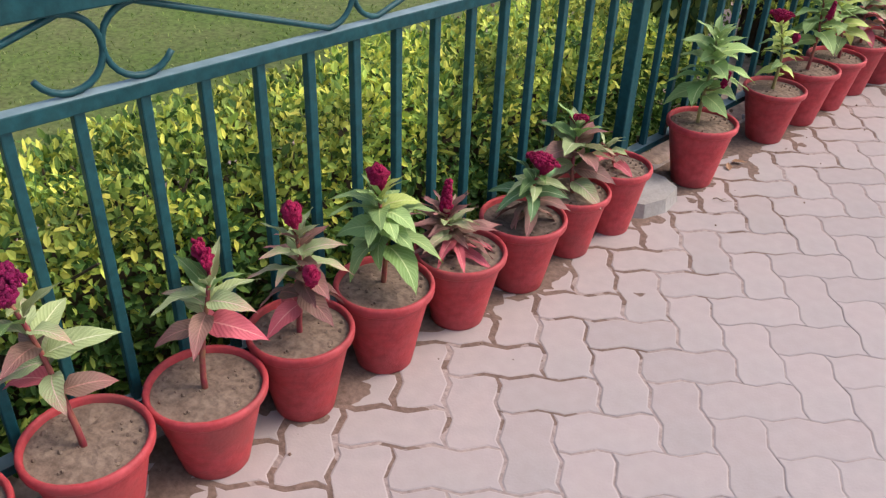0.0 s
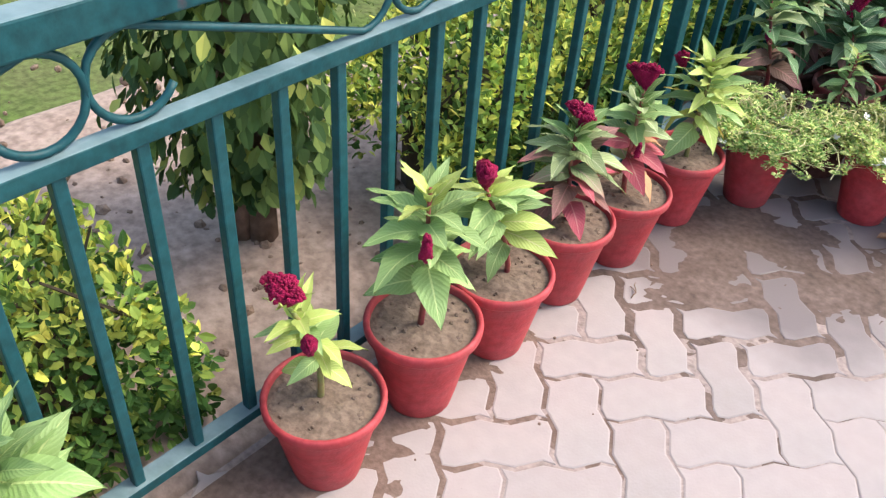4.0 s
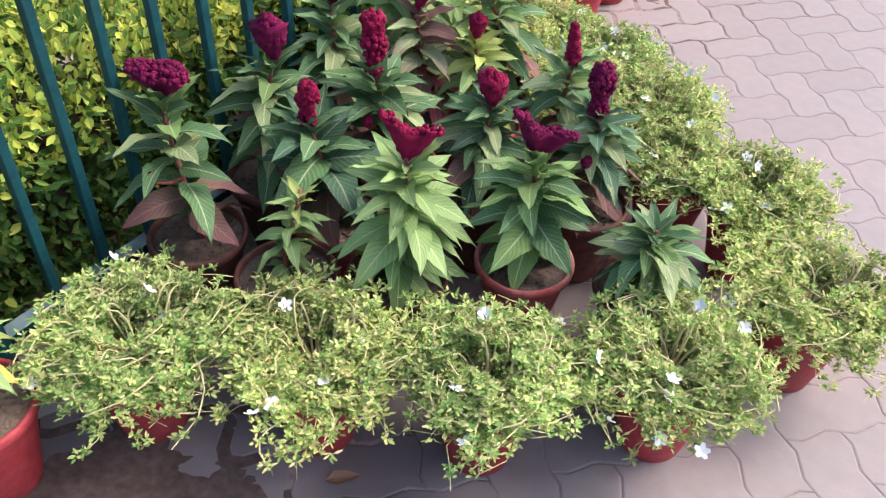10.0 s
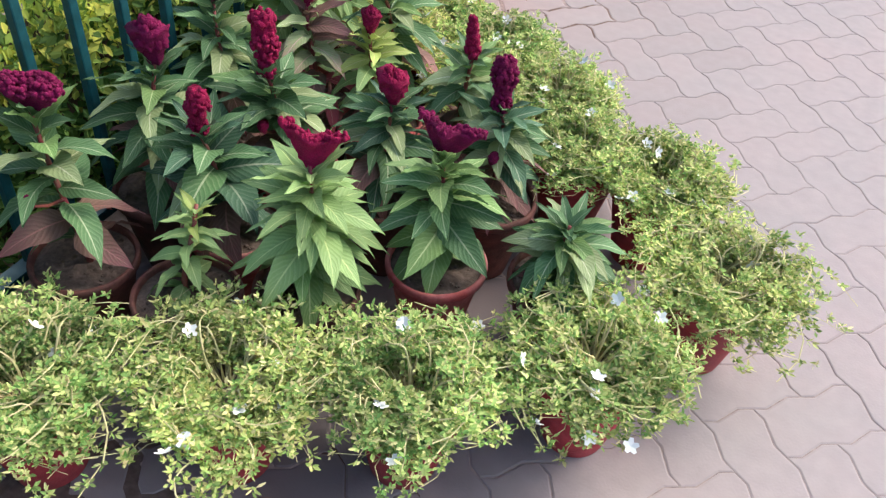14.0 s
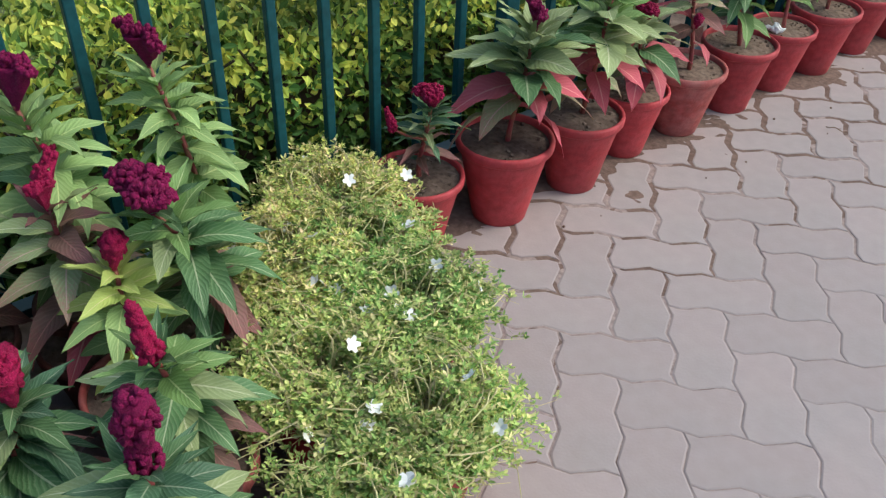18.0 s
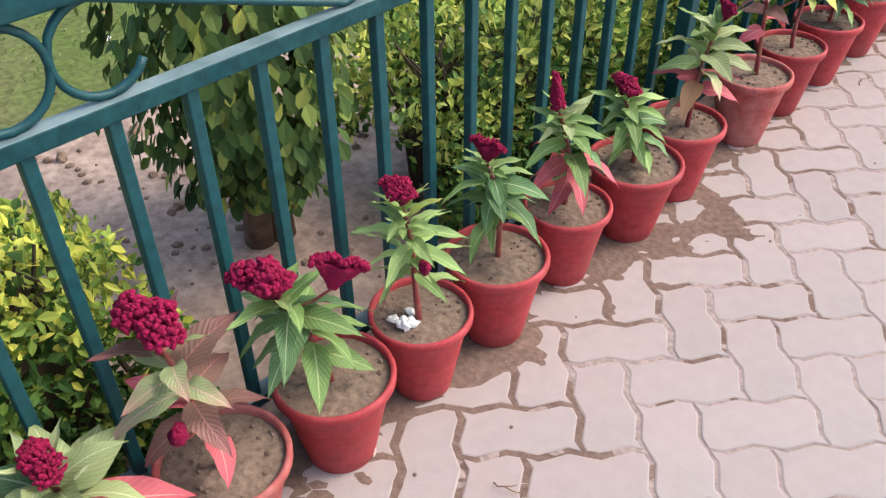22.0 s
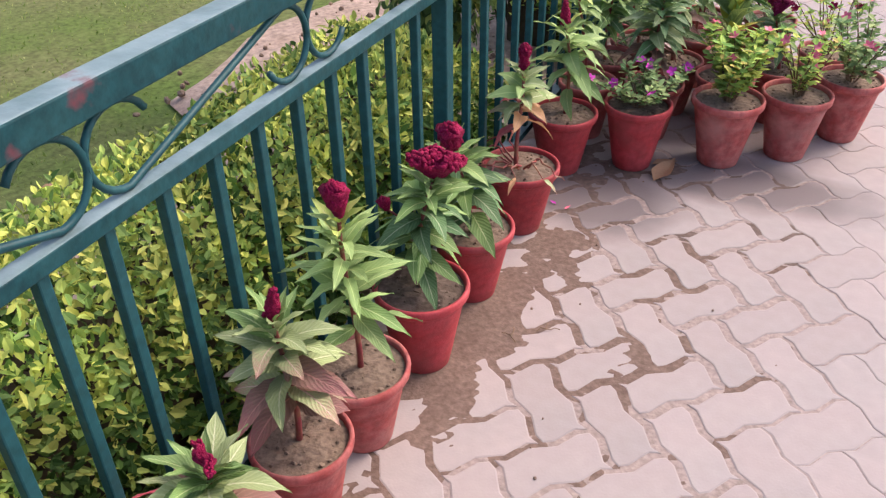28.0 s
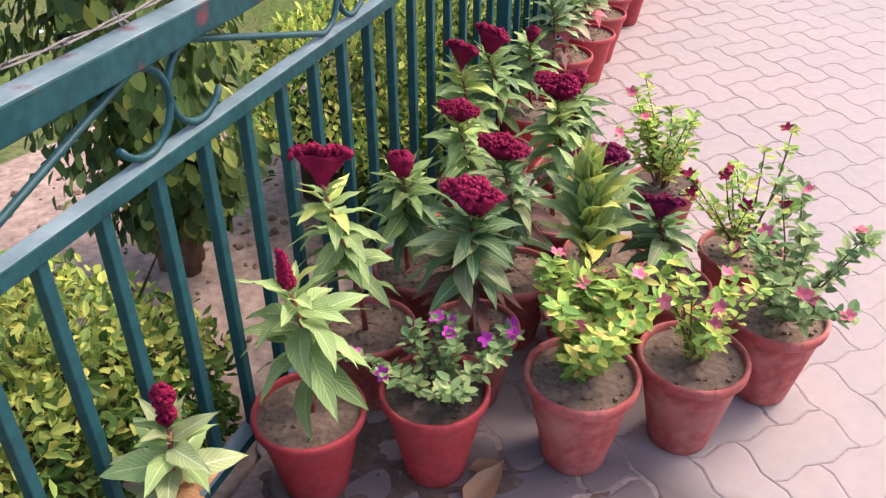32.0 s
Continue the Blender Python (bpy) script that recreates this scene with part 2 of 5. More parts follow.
M = {
    "green_paint": mat("green_paint", (0.006, 0.050, 0.060), 0.48, var=0.2, scale=60, bump=0.2, fine=70, spec=0.28, other=(0.011, 0.066, 0.076), mixscale=7),
    "rail_paint": mat("rail_paint", (0.005, 0.043, 0.052), 0.5, var=0.25, scale=50, bump=0.25, fine=60, spec=0.22, other=(0.012, 0.062, 0.070), mixscale=9),
    "wire": mat("galvanised_wire", (0.13, 0.12, 0.115), 0.65, 0.3, var=0.3),
    "pot": mat("red_painted_clay", (0.32, 0.032, 0.038), 0.62, var=0.18, scale=40, bump=0.25, fine=120, spec=0.3, other=(0.36, 0.052, 0.060), mixscale=9, random_tint=0.14),
    "pot_old": mat("faded_red_clay", (0.31, 0.06, 0.055), 0.75, var=0.25, scale=30, bump=0.3, fine=120, spec=0.25, other=(0.38, 0.13, 0.12), mixscale=10, random_tint=0.16),
    "pot_dark": mat("dark_brown_clay", (0.075, 0.035, 0.028), 0.75, var=0.25, scale=30, bump=0.3, fine=120, spec=0.25, other=(0.14, 0.05, 0.04), mixscale=10, random_tint=0.16),
    "soil": mat("dry_potting_soil", (0.205, 0.15, 0.115), 0.95, var=0.3, scale=70, bump=0.9, fine=60, spec=0.1, other=(0.15, 0.105, 0.08), mixscale=12),
    "soil_wet": mat("damp_potting_soil", (0.085, 0.06, 0.048), 0.85, var=0.3, scale=70, bump=0.9, fine=60, spec=0.2, other=(0.13, 0.095, 0.075), mixscale=14),
    "dirt": mat("bare_garden_earth", (0.37, 0.275, 0.225), 0.95, var=0.3, scale=35, bump=0.9, fine=45, spec=0.1, other=(0.28, 0.20, 0.16), mixscale=5),
    "sand": mat("joint_sand", (0.275, 0.215, 0.195), 0.95, var=0.25, scale=60, bump=0.6, fine=120, spec=0.1, other=(0.285, 0.225, 0.21), mixscale=1.5),
    "paver": mat("pink_concrete_paver", (0.330, 0.270, 0.262), 0.8, var=0.05, scale=25, bump=0.15, fine=160, spec=0.2, other=(0.300, 0.262, 0.256), mixscale=1.6, random_tint=0.05),
    "damp": mat("shaded_damp_sand", (0.10, 0.068, 0.055), 0.8, var=0.3, scale=50, bump=0.5, fine=90, spec=0.25, other=(0.15, 0.105, 0.088), mixscale=7),
    "drift": mat("brown_sand_drift", (0.17, 0.118, 0.095), 0.95, var=0.25, scale=60, bump=0.6, fine=120, spec=0.1, other=(0.135, 0.09, 0.073), mixscale=8),
    "concrete": mat("grey_concrete", (0.36, 0.34, 0.325), 0.9, var=0.15, scale=25, bump=0.5, fine=60, spec=0.2, other=(0.22, 0.20, 0.185), mixscale=6),
    "grass_ground": mat("lawn_ground", (0.085, 0.125, 0.03), 0.9, var=0.35, scale=40, bump=0.8, fine=70, spec=0.1, other=(0.125, 0.13, 0.055), mixscale=1.3),
    "stem_red": mat("red_plant_stem", (0.25, 0.035, 0.05), 0.5, var=0.2, other=(0.22, 0.10, 0.05), mixscale=30),
    "stem_green": mat("green_plant_stem", (0.20, 0.24, 0.08), 0.5, var=0.2, other=(0.25, 0.16, 0.08), mixscale=25),
    "stem_brown": mat("brown_woody_stem", (0.16, 0.10, 0.06), 0.8, var=0.3, bump=0.4, fine=60),
    "crimson": mat("crimson_plume", (0.30, 0.004, 0.055), 0.75, var=0.35, scale=420, bump=0.9, fine=520, spec=0.2, other=(0.20, 0.003, 0.035), mixscale=45, sub=0.05),
    "plum": mat("dark_plum_plume", (0.20, 0.004, 0.06), 0.8, var=0.35, scale=420, bump=0.9, fine=520, spec=0.2, other=(0.11, 0.003, 0.035), mixscale=45, sub=0.05),
    "bark": mat("grey_bark", (0.20, 0.135, 0.105), 0.9, var=0.3, scale=25, bump=0.8, fine=40, spec=0.1, other=(0.09, 0.065, 0.05), mixscale=8),
    "twig": mat("hedge_twigs_and_core", (0.05, 0.035, 0.02), 0.9, var=0.3),
    "white_petal": mat("white_petal", (0.80, 0.79, 0.76), 0.5, spec=0.3, sub=0.1),
    "pink_petal": mat("pink_petal", (0.62, 0.09, 0.17), 0.5, spec=0.3, other=(0.70, 0.20, 0.25), mixscale=40),
    "violet_petal": mat("magenta_petal", (0.46, 0.02, 0.32), 0.5, spec=0.3, other=(0.55, 0.06, 0.42), mixscale=40),
    "pale_stem": mat("pale_trailing_stem", (0.60, 0.57, 0.26), 0.6, var=0.2, other=(0.48, 0.38, 0.22), mixscale=15),
    "dry_leaf": mat("dry_brown_leaf", (0.36, 0.21, 0.12), 0.8, var=0.25, bump=0.5, fine=80, other=(0.28, 0.15, 0.09), mixscale=30),
    "paper_red": mat("red_wrapper", (0.50, 0.03, 0.03), 0.5, other=(0.7, 0.6, 0.55), mixscale=60),
    "foil": mat("crumpled_white_foil", (0.75, 0.74, 0.72), 0.4, bump=0.8, fine=120),
    "pebble": mat("clods_of_earth", (0.24, 0.165, 0.125), 0.95, var=0.3, scale=60, bump=0.6, other=(0.16, 0.11, 0.085), mixscale=20, spec=0.1),
}
for plume in ("crimson", "plum"):
    pb = M[plume].node_tree.nodes["Principled BSDF"]
    pb.inputs["Sheen Weight"].default_value = 0.08
    pb.inputs["Sheen Tint"].default_value = (0.9, 0.15, 0.35, 1)


def sky_sheen_top(m, sky_tone):
    """Paints the sky's pale sheen, patchy as on worn paint, on the upward faces of the rails."""
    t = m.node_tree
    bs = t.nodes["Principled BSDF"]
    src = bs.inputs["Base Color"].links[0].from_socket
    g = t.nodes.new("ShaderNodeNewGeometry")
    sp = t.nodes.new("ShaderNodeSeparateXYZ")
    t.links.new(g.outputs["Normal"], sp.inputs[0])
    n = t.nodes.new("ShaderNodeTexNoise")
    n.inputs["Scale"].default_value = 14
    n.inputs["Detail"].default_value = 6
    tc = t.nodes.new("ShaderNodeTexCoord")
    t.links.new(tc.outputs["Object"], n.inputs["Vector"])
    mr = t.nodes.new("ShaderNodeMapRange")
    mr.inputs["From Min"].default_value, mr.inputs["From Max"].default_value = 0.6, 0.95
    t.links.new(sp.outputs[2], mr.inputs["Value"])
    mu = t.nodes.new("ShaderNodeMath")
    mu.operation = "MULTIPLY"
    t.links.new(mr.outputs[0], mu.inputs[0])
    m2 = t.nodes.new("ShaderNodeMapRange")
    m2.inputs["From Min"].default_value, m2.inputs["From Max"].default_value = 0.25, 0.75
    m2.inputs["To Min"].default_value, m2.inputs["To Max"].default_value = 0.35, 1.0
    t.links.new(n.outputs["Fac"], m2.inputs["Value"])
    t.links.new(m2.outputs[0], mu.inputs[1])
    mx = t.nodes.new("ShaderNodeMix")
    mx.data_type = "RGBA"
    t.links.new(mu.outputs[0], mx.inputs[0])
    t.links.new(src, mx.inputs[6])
    mx.inputs[7].default_value = (*sky_tone, 1)
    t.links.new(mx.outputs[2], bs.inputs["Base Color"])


# pale blue of the sky's reflection, mixed into the top faces
sky_sheen_top(M["rail_paint"], (0.22, 0.29, 0.31))


def stained(m, colour, scale, low, high, rough=None, spots=()):
    """Mixes a second colour in where a noise is high, all over or within wet patches (x, y, half sizes) on the ground."""
    t = m.node_tree
    bs = t.nodes["Principled BSDF"]
    src = bs.inputs["Base Color"].links[0].from_socket
    g = t.nodes.new("ShaderNodeNewGeometry")
    n = t.nodes.new("ShaderNodeTexNoise")
    n.inputs["Scale"].default_value = scale
    n.inputs["Detail"].default_value = 5
    t.links.new(g.outputs["Position"], n.inputs["Vector"])
    val = n.outputs["Fac"]
    best = None
    for x, y, rx, ry in spots:
        mp = t.nodes.new("ShaderNodeMapping")
        mp.vector_type = "POINT"
        mp.inputs["Scale"].default_value = (1 / rx, 1 / ry, 0)
        mp.inputs["Location"].default_value = (-x / rx, -y / ry, 0)
        t.links.new(g.outputs["Position"], mp.inputs["Vector"])
        ln = t.nodes.new("ShaderNodeVectorMath")
        ln.operation = "LENGTH"
        t.links.new(mp.outputs[0], ln.inputs[0])
        if best is None:
            best = ln.outputs["Value"]
        else:
            mi = t.nodes.new("ShaderNodeMath")
            mi.operation = "MINIMUM"
            t.links.new(best, mi.inputs[0])
            t.links.new(ln.outputs["Value"], mi.inputs[1])
            best = mi.outputs[0]
    if best is not None:
        sb = t.nodes.new("ShaderNodeMath")
        sb.operation = "SUBTRACT"
        t.links.new(val, sb.inputs[0])
        t.links.new(best, sb.inputs[1])
        val = sb.outputs[0]
    mr = t.nodes.new("ShaderNodeMapRange")
    mr.inputs["From Min"].default_value, mr.inputs["From Max"].default_value = low, high
    t.links.new(val, mr.inputs["Value"])
    mx = t.nodes.new("ShaderNodeMix")
    mx.data_type = "RGBA"
    t.links.new(mr.outputs[0], mx.inputs[0])
    t.links.new(src, mx.inputs[6])
    mx.inputs[7].default_value = (*colour, 1)
    t.links.new(mx.outputs[2], bs.inputs["Base Color"])
    if rough is not None:
        rm = t.nodes.new("ShaderNodeMapRange")
        rm.inputs["To Min"].default_value, rm.inputs["To Max"].default_value = bs.inputs["Roughness"].default_value, rough
        t.links.new(mr.outputs[0], rm.inputs["Value"])
        t.links.new(rm.outputs[0], bs.inputs["Roughness"])


M["mid_rail_paint"] = M["rail_paint"].copy()
M["mid_rail_paint"].name = "mid_rail_paint"
stained(M["rail_paint"], (0.14, 0.035, 0.045), 14.0, 0.62, 0.74)
# water spilt round the two heaps of pots
stained(M["paver"], (0.165, 0.135, 0.135), 3.0, -0.55, -0.15, 0.42, ((0.42, 5.22, 0.48, 0.34), (0.95, 5.52, 0.45, 0.28), (0.55, 6.25, 0.62, 0.85), (0.28, 12.75, 0.34, 0.26), (0.68, 13.02, 0.5, 0.19)))
stained(M["pot"], (0.24, 0.05, 0.05), 7.0, 0.52, 0.75)
stained(M["pot_old"], (0.42, 0.20, 0.18), 6.0, 0.54, 0.78)
L = {
    "dark": leaf_mat("dark_green_leaf", (0.095, 0.185, 0.070), (0.30, 0.40, 0.22), (0.42, 0.48, 0.30)),
    "deep": leaf_mat("deep_blue_green_leaf", (0.075, 0.155, 0.080), (0.27, 0.36, 0.25), (0.38, 0.43, 0.30)),
    "mid": leaf_mat("mid_green_leaf", (0.175, 0.290, 0.085), (0.380, 0.490, 0.220), (0.500, 0.580, 0.280)),
    "light": leaf_mat("light_green_leaf", (0.275, 0.400, 0.140), (0.470, 0.580, 0.270), (0.560, 0.644, 0.280)),
    "lime": leaf_mat("yellow_green_leaf", (0.430, 0.510, 0.130), (0.590, 0.660, 0.260), (0.630, 0.588, 0.280)),
    "pale": leaf_mat("pale_grey_green_leaf", (0.300, 0.365, 0.160), (0.540, 0.580, 0.340), (0.610, 0.620, 0.400)),
    "blush": leaf_mat("pale_leaf_flushed_pink", (0.30, 0.37, 0.18), (0.52, 0.54, 0.34), (0.60, 0.42, 0.36), edge=(0.50, 0.13, 0.18)),
    "pink": leaf_mat("pink_red_leaf", (0.50, 0.105, 0.130), (0.62, 0.20, 0.20), (0.68, 0.30, 0.28), edge=(0.56, 0.085, 0.13)),
    "bronze": leaf_mat("bronze_purple_leaf", (0.210, 0.119, 0.091), (0.364, 0.224, 0.168), (0.420, 0.196, 0.168), edge=(0.308, 0.084, 0.105)),
    "yellow": leaf_mat("yellowing_leaf", (0.52, 0.532, 0.084), (0.770, 0.644, 0.168), (0.700, 0.560, 0.280), edge=(0.588, 0.336, 0.126)),
    "dry": leaf_mat("withered_leaf", (0.560, 0.308, 0.154), (0.476, 0.238, 0.126), (0.420, 0.224, 0.140)),
}
I = {
    "hedge": island_mat("hedge_leaves", [(0.0, (0.13, 0.22, 0.055)), (0.36, (0.33, 0.45, 0.09)), (0.68, (0.60, 0.64, 0.125)), (1.0, (0.80, 0.74, 0.14))], value=0.45),
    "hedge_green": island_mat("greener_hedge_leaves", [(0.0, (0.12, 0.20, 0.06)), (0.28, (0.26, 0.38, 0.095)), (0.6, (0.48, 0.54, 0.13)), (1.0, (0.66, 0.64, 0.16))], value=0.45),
    # greener low leaves, darkened further for the shade low in the hedge
    "hedge_low": island_mat("shaded_green_hedge_leaves", [(0.0, (0.035, 0.085, 0.022)), (0.5, (0.075, 0.155, 0.035)), (0.85, (0.15, 0.25, 0.05)), (1.0, (0.34, 0.38, 0.07))], value=0.45),
    "moss": island_mat("moss_rose_leaves", [(0.0, (0.17, 0.33, 0.085)), (0.4, (0.40, 0.54, 0.16)), (0.75, (0.64, 0.68, 0.24)), (1.0, (0.80, 0.70, 0.36))], value=0.45, trans=0.3, tone=0.7),
    "vinca": island_mat("periwinkle_leaves", [(0.0, (0.140, 0.280, 0.070)), (0.5, (0.350, 0.504, 0.112)), (0.85, (0.560, 0.616, 0.140)), (1.0, (0.588, 0.420, 0.140))], value=0.3, trans=0.3),
    "vinca_dark": island_mat("grey_green_periwinkle_leaves", [(0.0, (0.112, 0.210, 0.084)), (0.6, (0.266, 0.378, 0.154)), (1.0, (0.420, 0.504, 0.210))], value=0.3, trans=0.3),
    "ficus": island_mat("tree_leaves", [(0.0, (0.045, 0.085, 0.028)), (0.65, (0.10, 0.165, 0.045)), (0.88, (0.24, 0.31, 0.08)), (1.0, (0.50, 0.50, 0.12))], value=0.35, trans=0.2),
    "grass": island_mat("grass_blades", [(0.0, (0.098, 0.161, 0.031)), (0.6, (0.175, 0.245, 0.056)), (1.0, (0.308, 0.308, 0.119))], value=0.3, trans=0.2),
}


# ---- building blocks ----
def obj(name, bm, material, parent=None, label="", smooth=False):
    me = bpy.data.meshes.new(name)
    bm.to_mesh(me)
    bm.free()
    for m in material if isinstance(material, (list, tuple)) else [material]:
        me.materials.append(m)
    if smooth:
        me.shade_smooth()
    ob = new(name, me)
    ob.parent = parent
    if label:
        ob["label"] = label
    return ob


def part(name, bm, material, parent, label="", smooth=False):
    return obj(name, bm, material, parent, label, smooth)


def share(name, me, parent, m, label=""):
    ob = new(name, me)
    ob.parent = parent
    ob.matrix_basis = m
    if label:
        ob["label"] = label
    return ob


def box(bm, x0, x1, y0, y1, z0, z1, bevel=0.0):
    r = bmesh.ops.create_cube(bm, size=1, matrix=Matrix.LocRotScale(((x0 + x1) / 2, (y0 + y1) / 2, (z0 + z1) / 2), None, (x1 - x0, y1 - y0, z1 - z0)))
    if bevel:
        es = list({e for v in r["verts"] for e in v.link_edges})
        bmesh.ops.bevel(bm, geom=es, offset=bevel, segments=2, affect="EDGES", profile=0.5)
    return bm


def lathe(bm, profile, seg=28, wob=0.0, rnd=None, mat_i=0):
    rings = []
    for r, z in profile:
        ring = []
        for k in range(seg):
            a = 2 * math.pi * k / seg
            rr = r * (1 + wob * math.sin(3 * a + (z * 20)) * 0.5)
            ring.append(bm.verts.new((rr * math.cos(a), rr * math.sin(a), z)))
        rings.append(ring)
    for a, b in zip(rings, rings[1:]):
        for k in range(seg):
            f = bm.faces.new((a[k], a[(k + 1) % seg], b[(k + 1) % seg], b[k]))
            f.material_index = mat_i
    return rings


def tube(bm, pts, radii, seg=6):
    """A swept round bar along points."""
    pts = [Vector(p) for p in pts]
    rings = []
    up = Vector((0.13, 0.21, 1)).normalized()
    for i, p in enumerate(pts):
        d = (pts[min(i + 1, len(pts) - 1)] - pts[max(i - 1, 0)]).normalized()
        side = d.cross(up)
        if side.length < 0.1:
            side = d.cross(Vector((1, 0.2, 0)))
        side.normalize()
        nrm = side.cross(d)
        r = radii[i] if isinstance(radii, (list, tuple)) else radii
        rings.append([bm.verts.new(p + r * (math.cos(2 * math.pi * k / seg) * side + math.sin(2 * math.pi * k / seg) * nrm)) for k in range(seg)])
    for a, b in zip(rings, rings[1:]):
        for k in range(seg):
            bm.faces.new((a[k], a[(k + 1) % seg], b[(k + 1) % seg], b[k]))
    bm.faces.new(rings[0][::-1])
    bm.faces.new(rings[-1])


def scatter(name, places, forward, normal, length, width, material, fold=0.25, tip=1.0, parent=None):
    """Many small folded leaves as one mesh. places, forward, normal: n x 3 arrays; length, width: n."""
    n = len(places)
    forward = forward / np.linalg.norm(forward, axis=1, keepdims=True)
    side = np.cross(forward, normal)
    side /= np.linalg.norm(side, axis=1, keepdims=True) + 1e-9
    up = np.cross(side, forward)
    l, w = length[:, None], width[:, None]
    base = places
    left = places + 0.42 * l * forward - 0.5 * w * side + fold * w * up
    right = places + 0.42 * l * forward + 0.5 * w * side + fold * w * up
    end = places + l * forward * tip
    left2 = places + 0.78 * l * forward - 0.34 * w * side + fold * 0.7 * w * up
    right2 = places + 0.78 * l * forward + 0.34 * w * side + fold * 0.7 * w * up
    mid = places + 0.6 * l * forward
    v = np.stack([base, left, left2, end, right2, right, mid], 1).reshape(-1, 3)
    k = (np.arange(n) * 7)[:, None]
    f = np.concatenate([k + [0, 6, 2, 1], k + [6, 3, 2, 2], k + [0, 5, 4, 6], k + [6, 4, 3, 3]], 1).reshape(-1, 4)
    faces = [tuple(q) if q[2] != q[3] else tuple(q[:3]) for q in f.tolist()]
    me = bpy.data.meshes.new(name)
    me.from_pydata(v.tolist(), [], faces)
    me.materials.append(material)
    ob = new(name, me)
    ob.parent = parent
    return ob


# ---- plan ----
K = 0.9               # metres for one unit of the plan's tables
BAR = 0.137 * K       # pitch of the fence bars
PANEL = 2.52 * K      # pitch of the posts
POST_Y = 8.54 * K    # one of the posts
FX = -0.003           # middle line of the fence
Y0, Y1 = -5.0, 25.0
TREES = [(-0.57, 4.36), (-0.53, 8.87), (-0.60, 13.42), (-0.58, 17.9)]
rng = np.random.default_rng(7)


# ---- ground ----
def ground_sheet():
    bm = bmesh.new()
    xs = sorted([-400, -120, -40, -15, -8, 30, 120, 400] + [-0.1 - 0.35 * i for i in range(18)] + [2, 8])
    ys = sorted([-400, -120, -40, -12, 40, 120, 400] + [Y0 + 0.6 * i for i in range(51)])
    grid = [[bm.verts.new((x, y, -0.035 + (0.012 * noise.noise(Vector((x * 1.3, y * 1.3, 0))) if -8 < x < -0.2 else 0))) for y in ys] for x in xs]
    for a, b in zip(grid, grid[1:]):
        for k in range(len(ys) - 1):
            bm.faces.new((a[k], b[k], b[k + 1], a[k + 1]))
    ob = obj("ground", bm, M["grass_ground"], smooth=True)
    tagged(ob, "mown green lawn with worn earthy patches", "lawn", kind="structure")


ground_sheet()


def flower_bed(name, x0, x1, y0, y1, dz=0.0):
    """Bare earth with an uneven outline, lying on the lawn."""
    bm = bmesh.new()
    n = 26
    cx, cy = (x0 + x1) / 2, (y0 + y1) / 2
    rings = []
    for f, z in ((1.0, -0.034), (0.93, -0.012), (0.7, 0.0), (0.35, 0.006)):
        ring = []
        for k in range(n):
            a = 2 * math.pi * k / n
            w = 1 + 0.12 * noise.noise(Vector((math.cos(a) * 2 + cy, math.sin(a) * 2, 0)))
            c, s = math.cos(a), math.sin(a)
            sq = 1 / max(abs(c), abs(s)) ** 0.55
            ring.append(bm.verts.new((min(cx + f * w * sq * c * (x1 - x0) / 2, -0.03), cy + f * w * sq * s * (y1 - y0) / 2, z + dz)))
        rings.append(ring)
    for a, b in zip(rings, rings[1:]):
        for k in range(n):
            bm.faces.new((a[k], a[(k + 1) % n], b[(k + 1) % n], b[k]))
    bm.faces.new(rings[-1])
    ob = obj(name, bm, M["dirt"], smooth=True)
    return tagged(ob, "dry bare earth strewn with clods beside the fence", "soil bed", kind="structure")


flower_bed("bed_strip", -1.15, 0.02, Y0, Y1)
for i, (x, y) in enumerate(TREES):
    flower_bed(f"bed_{i + 1}", x - 1.0, x + 0.54, y - 0.85, y + 1.0, 0.012)

# clods and small stones on the earth
clod_bm = bmesh.new()
for k in range(900):
    tx, ty = TREES[k % 4]
    x, y = tx - 0.3 + rng.normal(0, 0.42), ty + rng.normal(0, 0.5)
    if x > -0.06:
        x = -0.06 - abs(x) * 0.5
    r = abs(rng.normal(0.007, 0.006)) + 0.004
    bmesh.ops.create_icosphere(clod_bm, subdivisions=1, radius=r, matrix=Matrix.LocRotScale((x, y, 0.014), Euler(rng.uniform(0, 6, 3)), rng.uniform(0.6, 1.3, 3)))
tagged(obj("clods", clod_bm, M["pebble"]), "loose clods and pebbles on bare earth", "clods", kind="stuff")


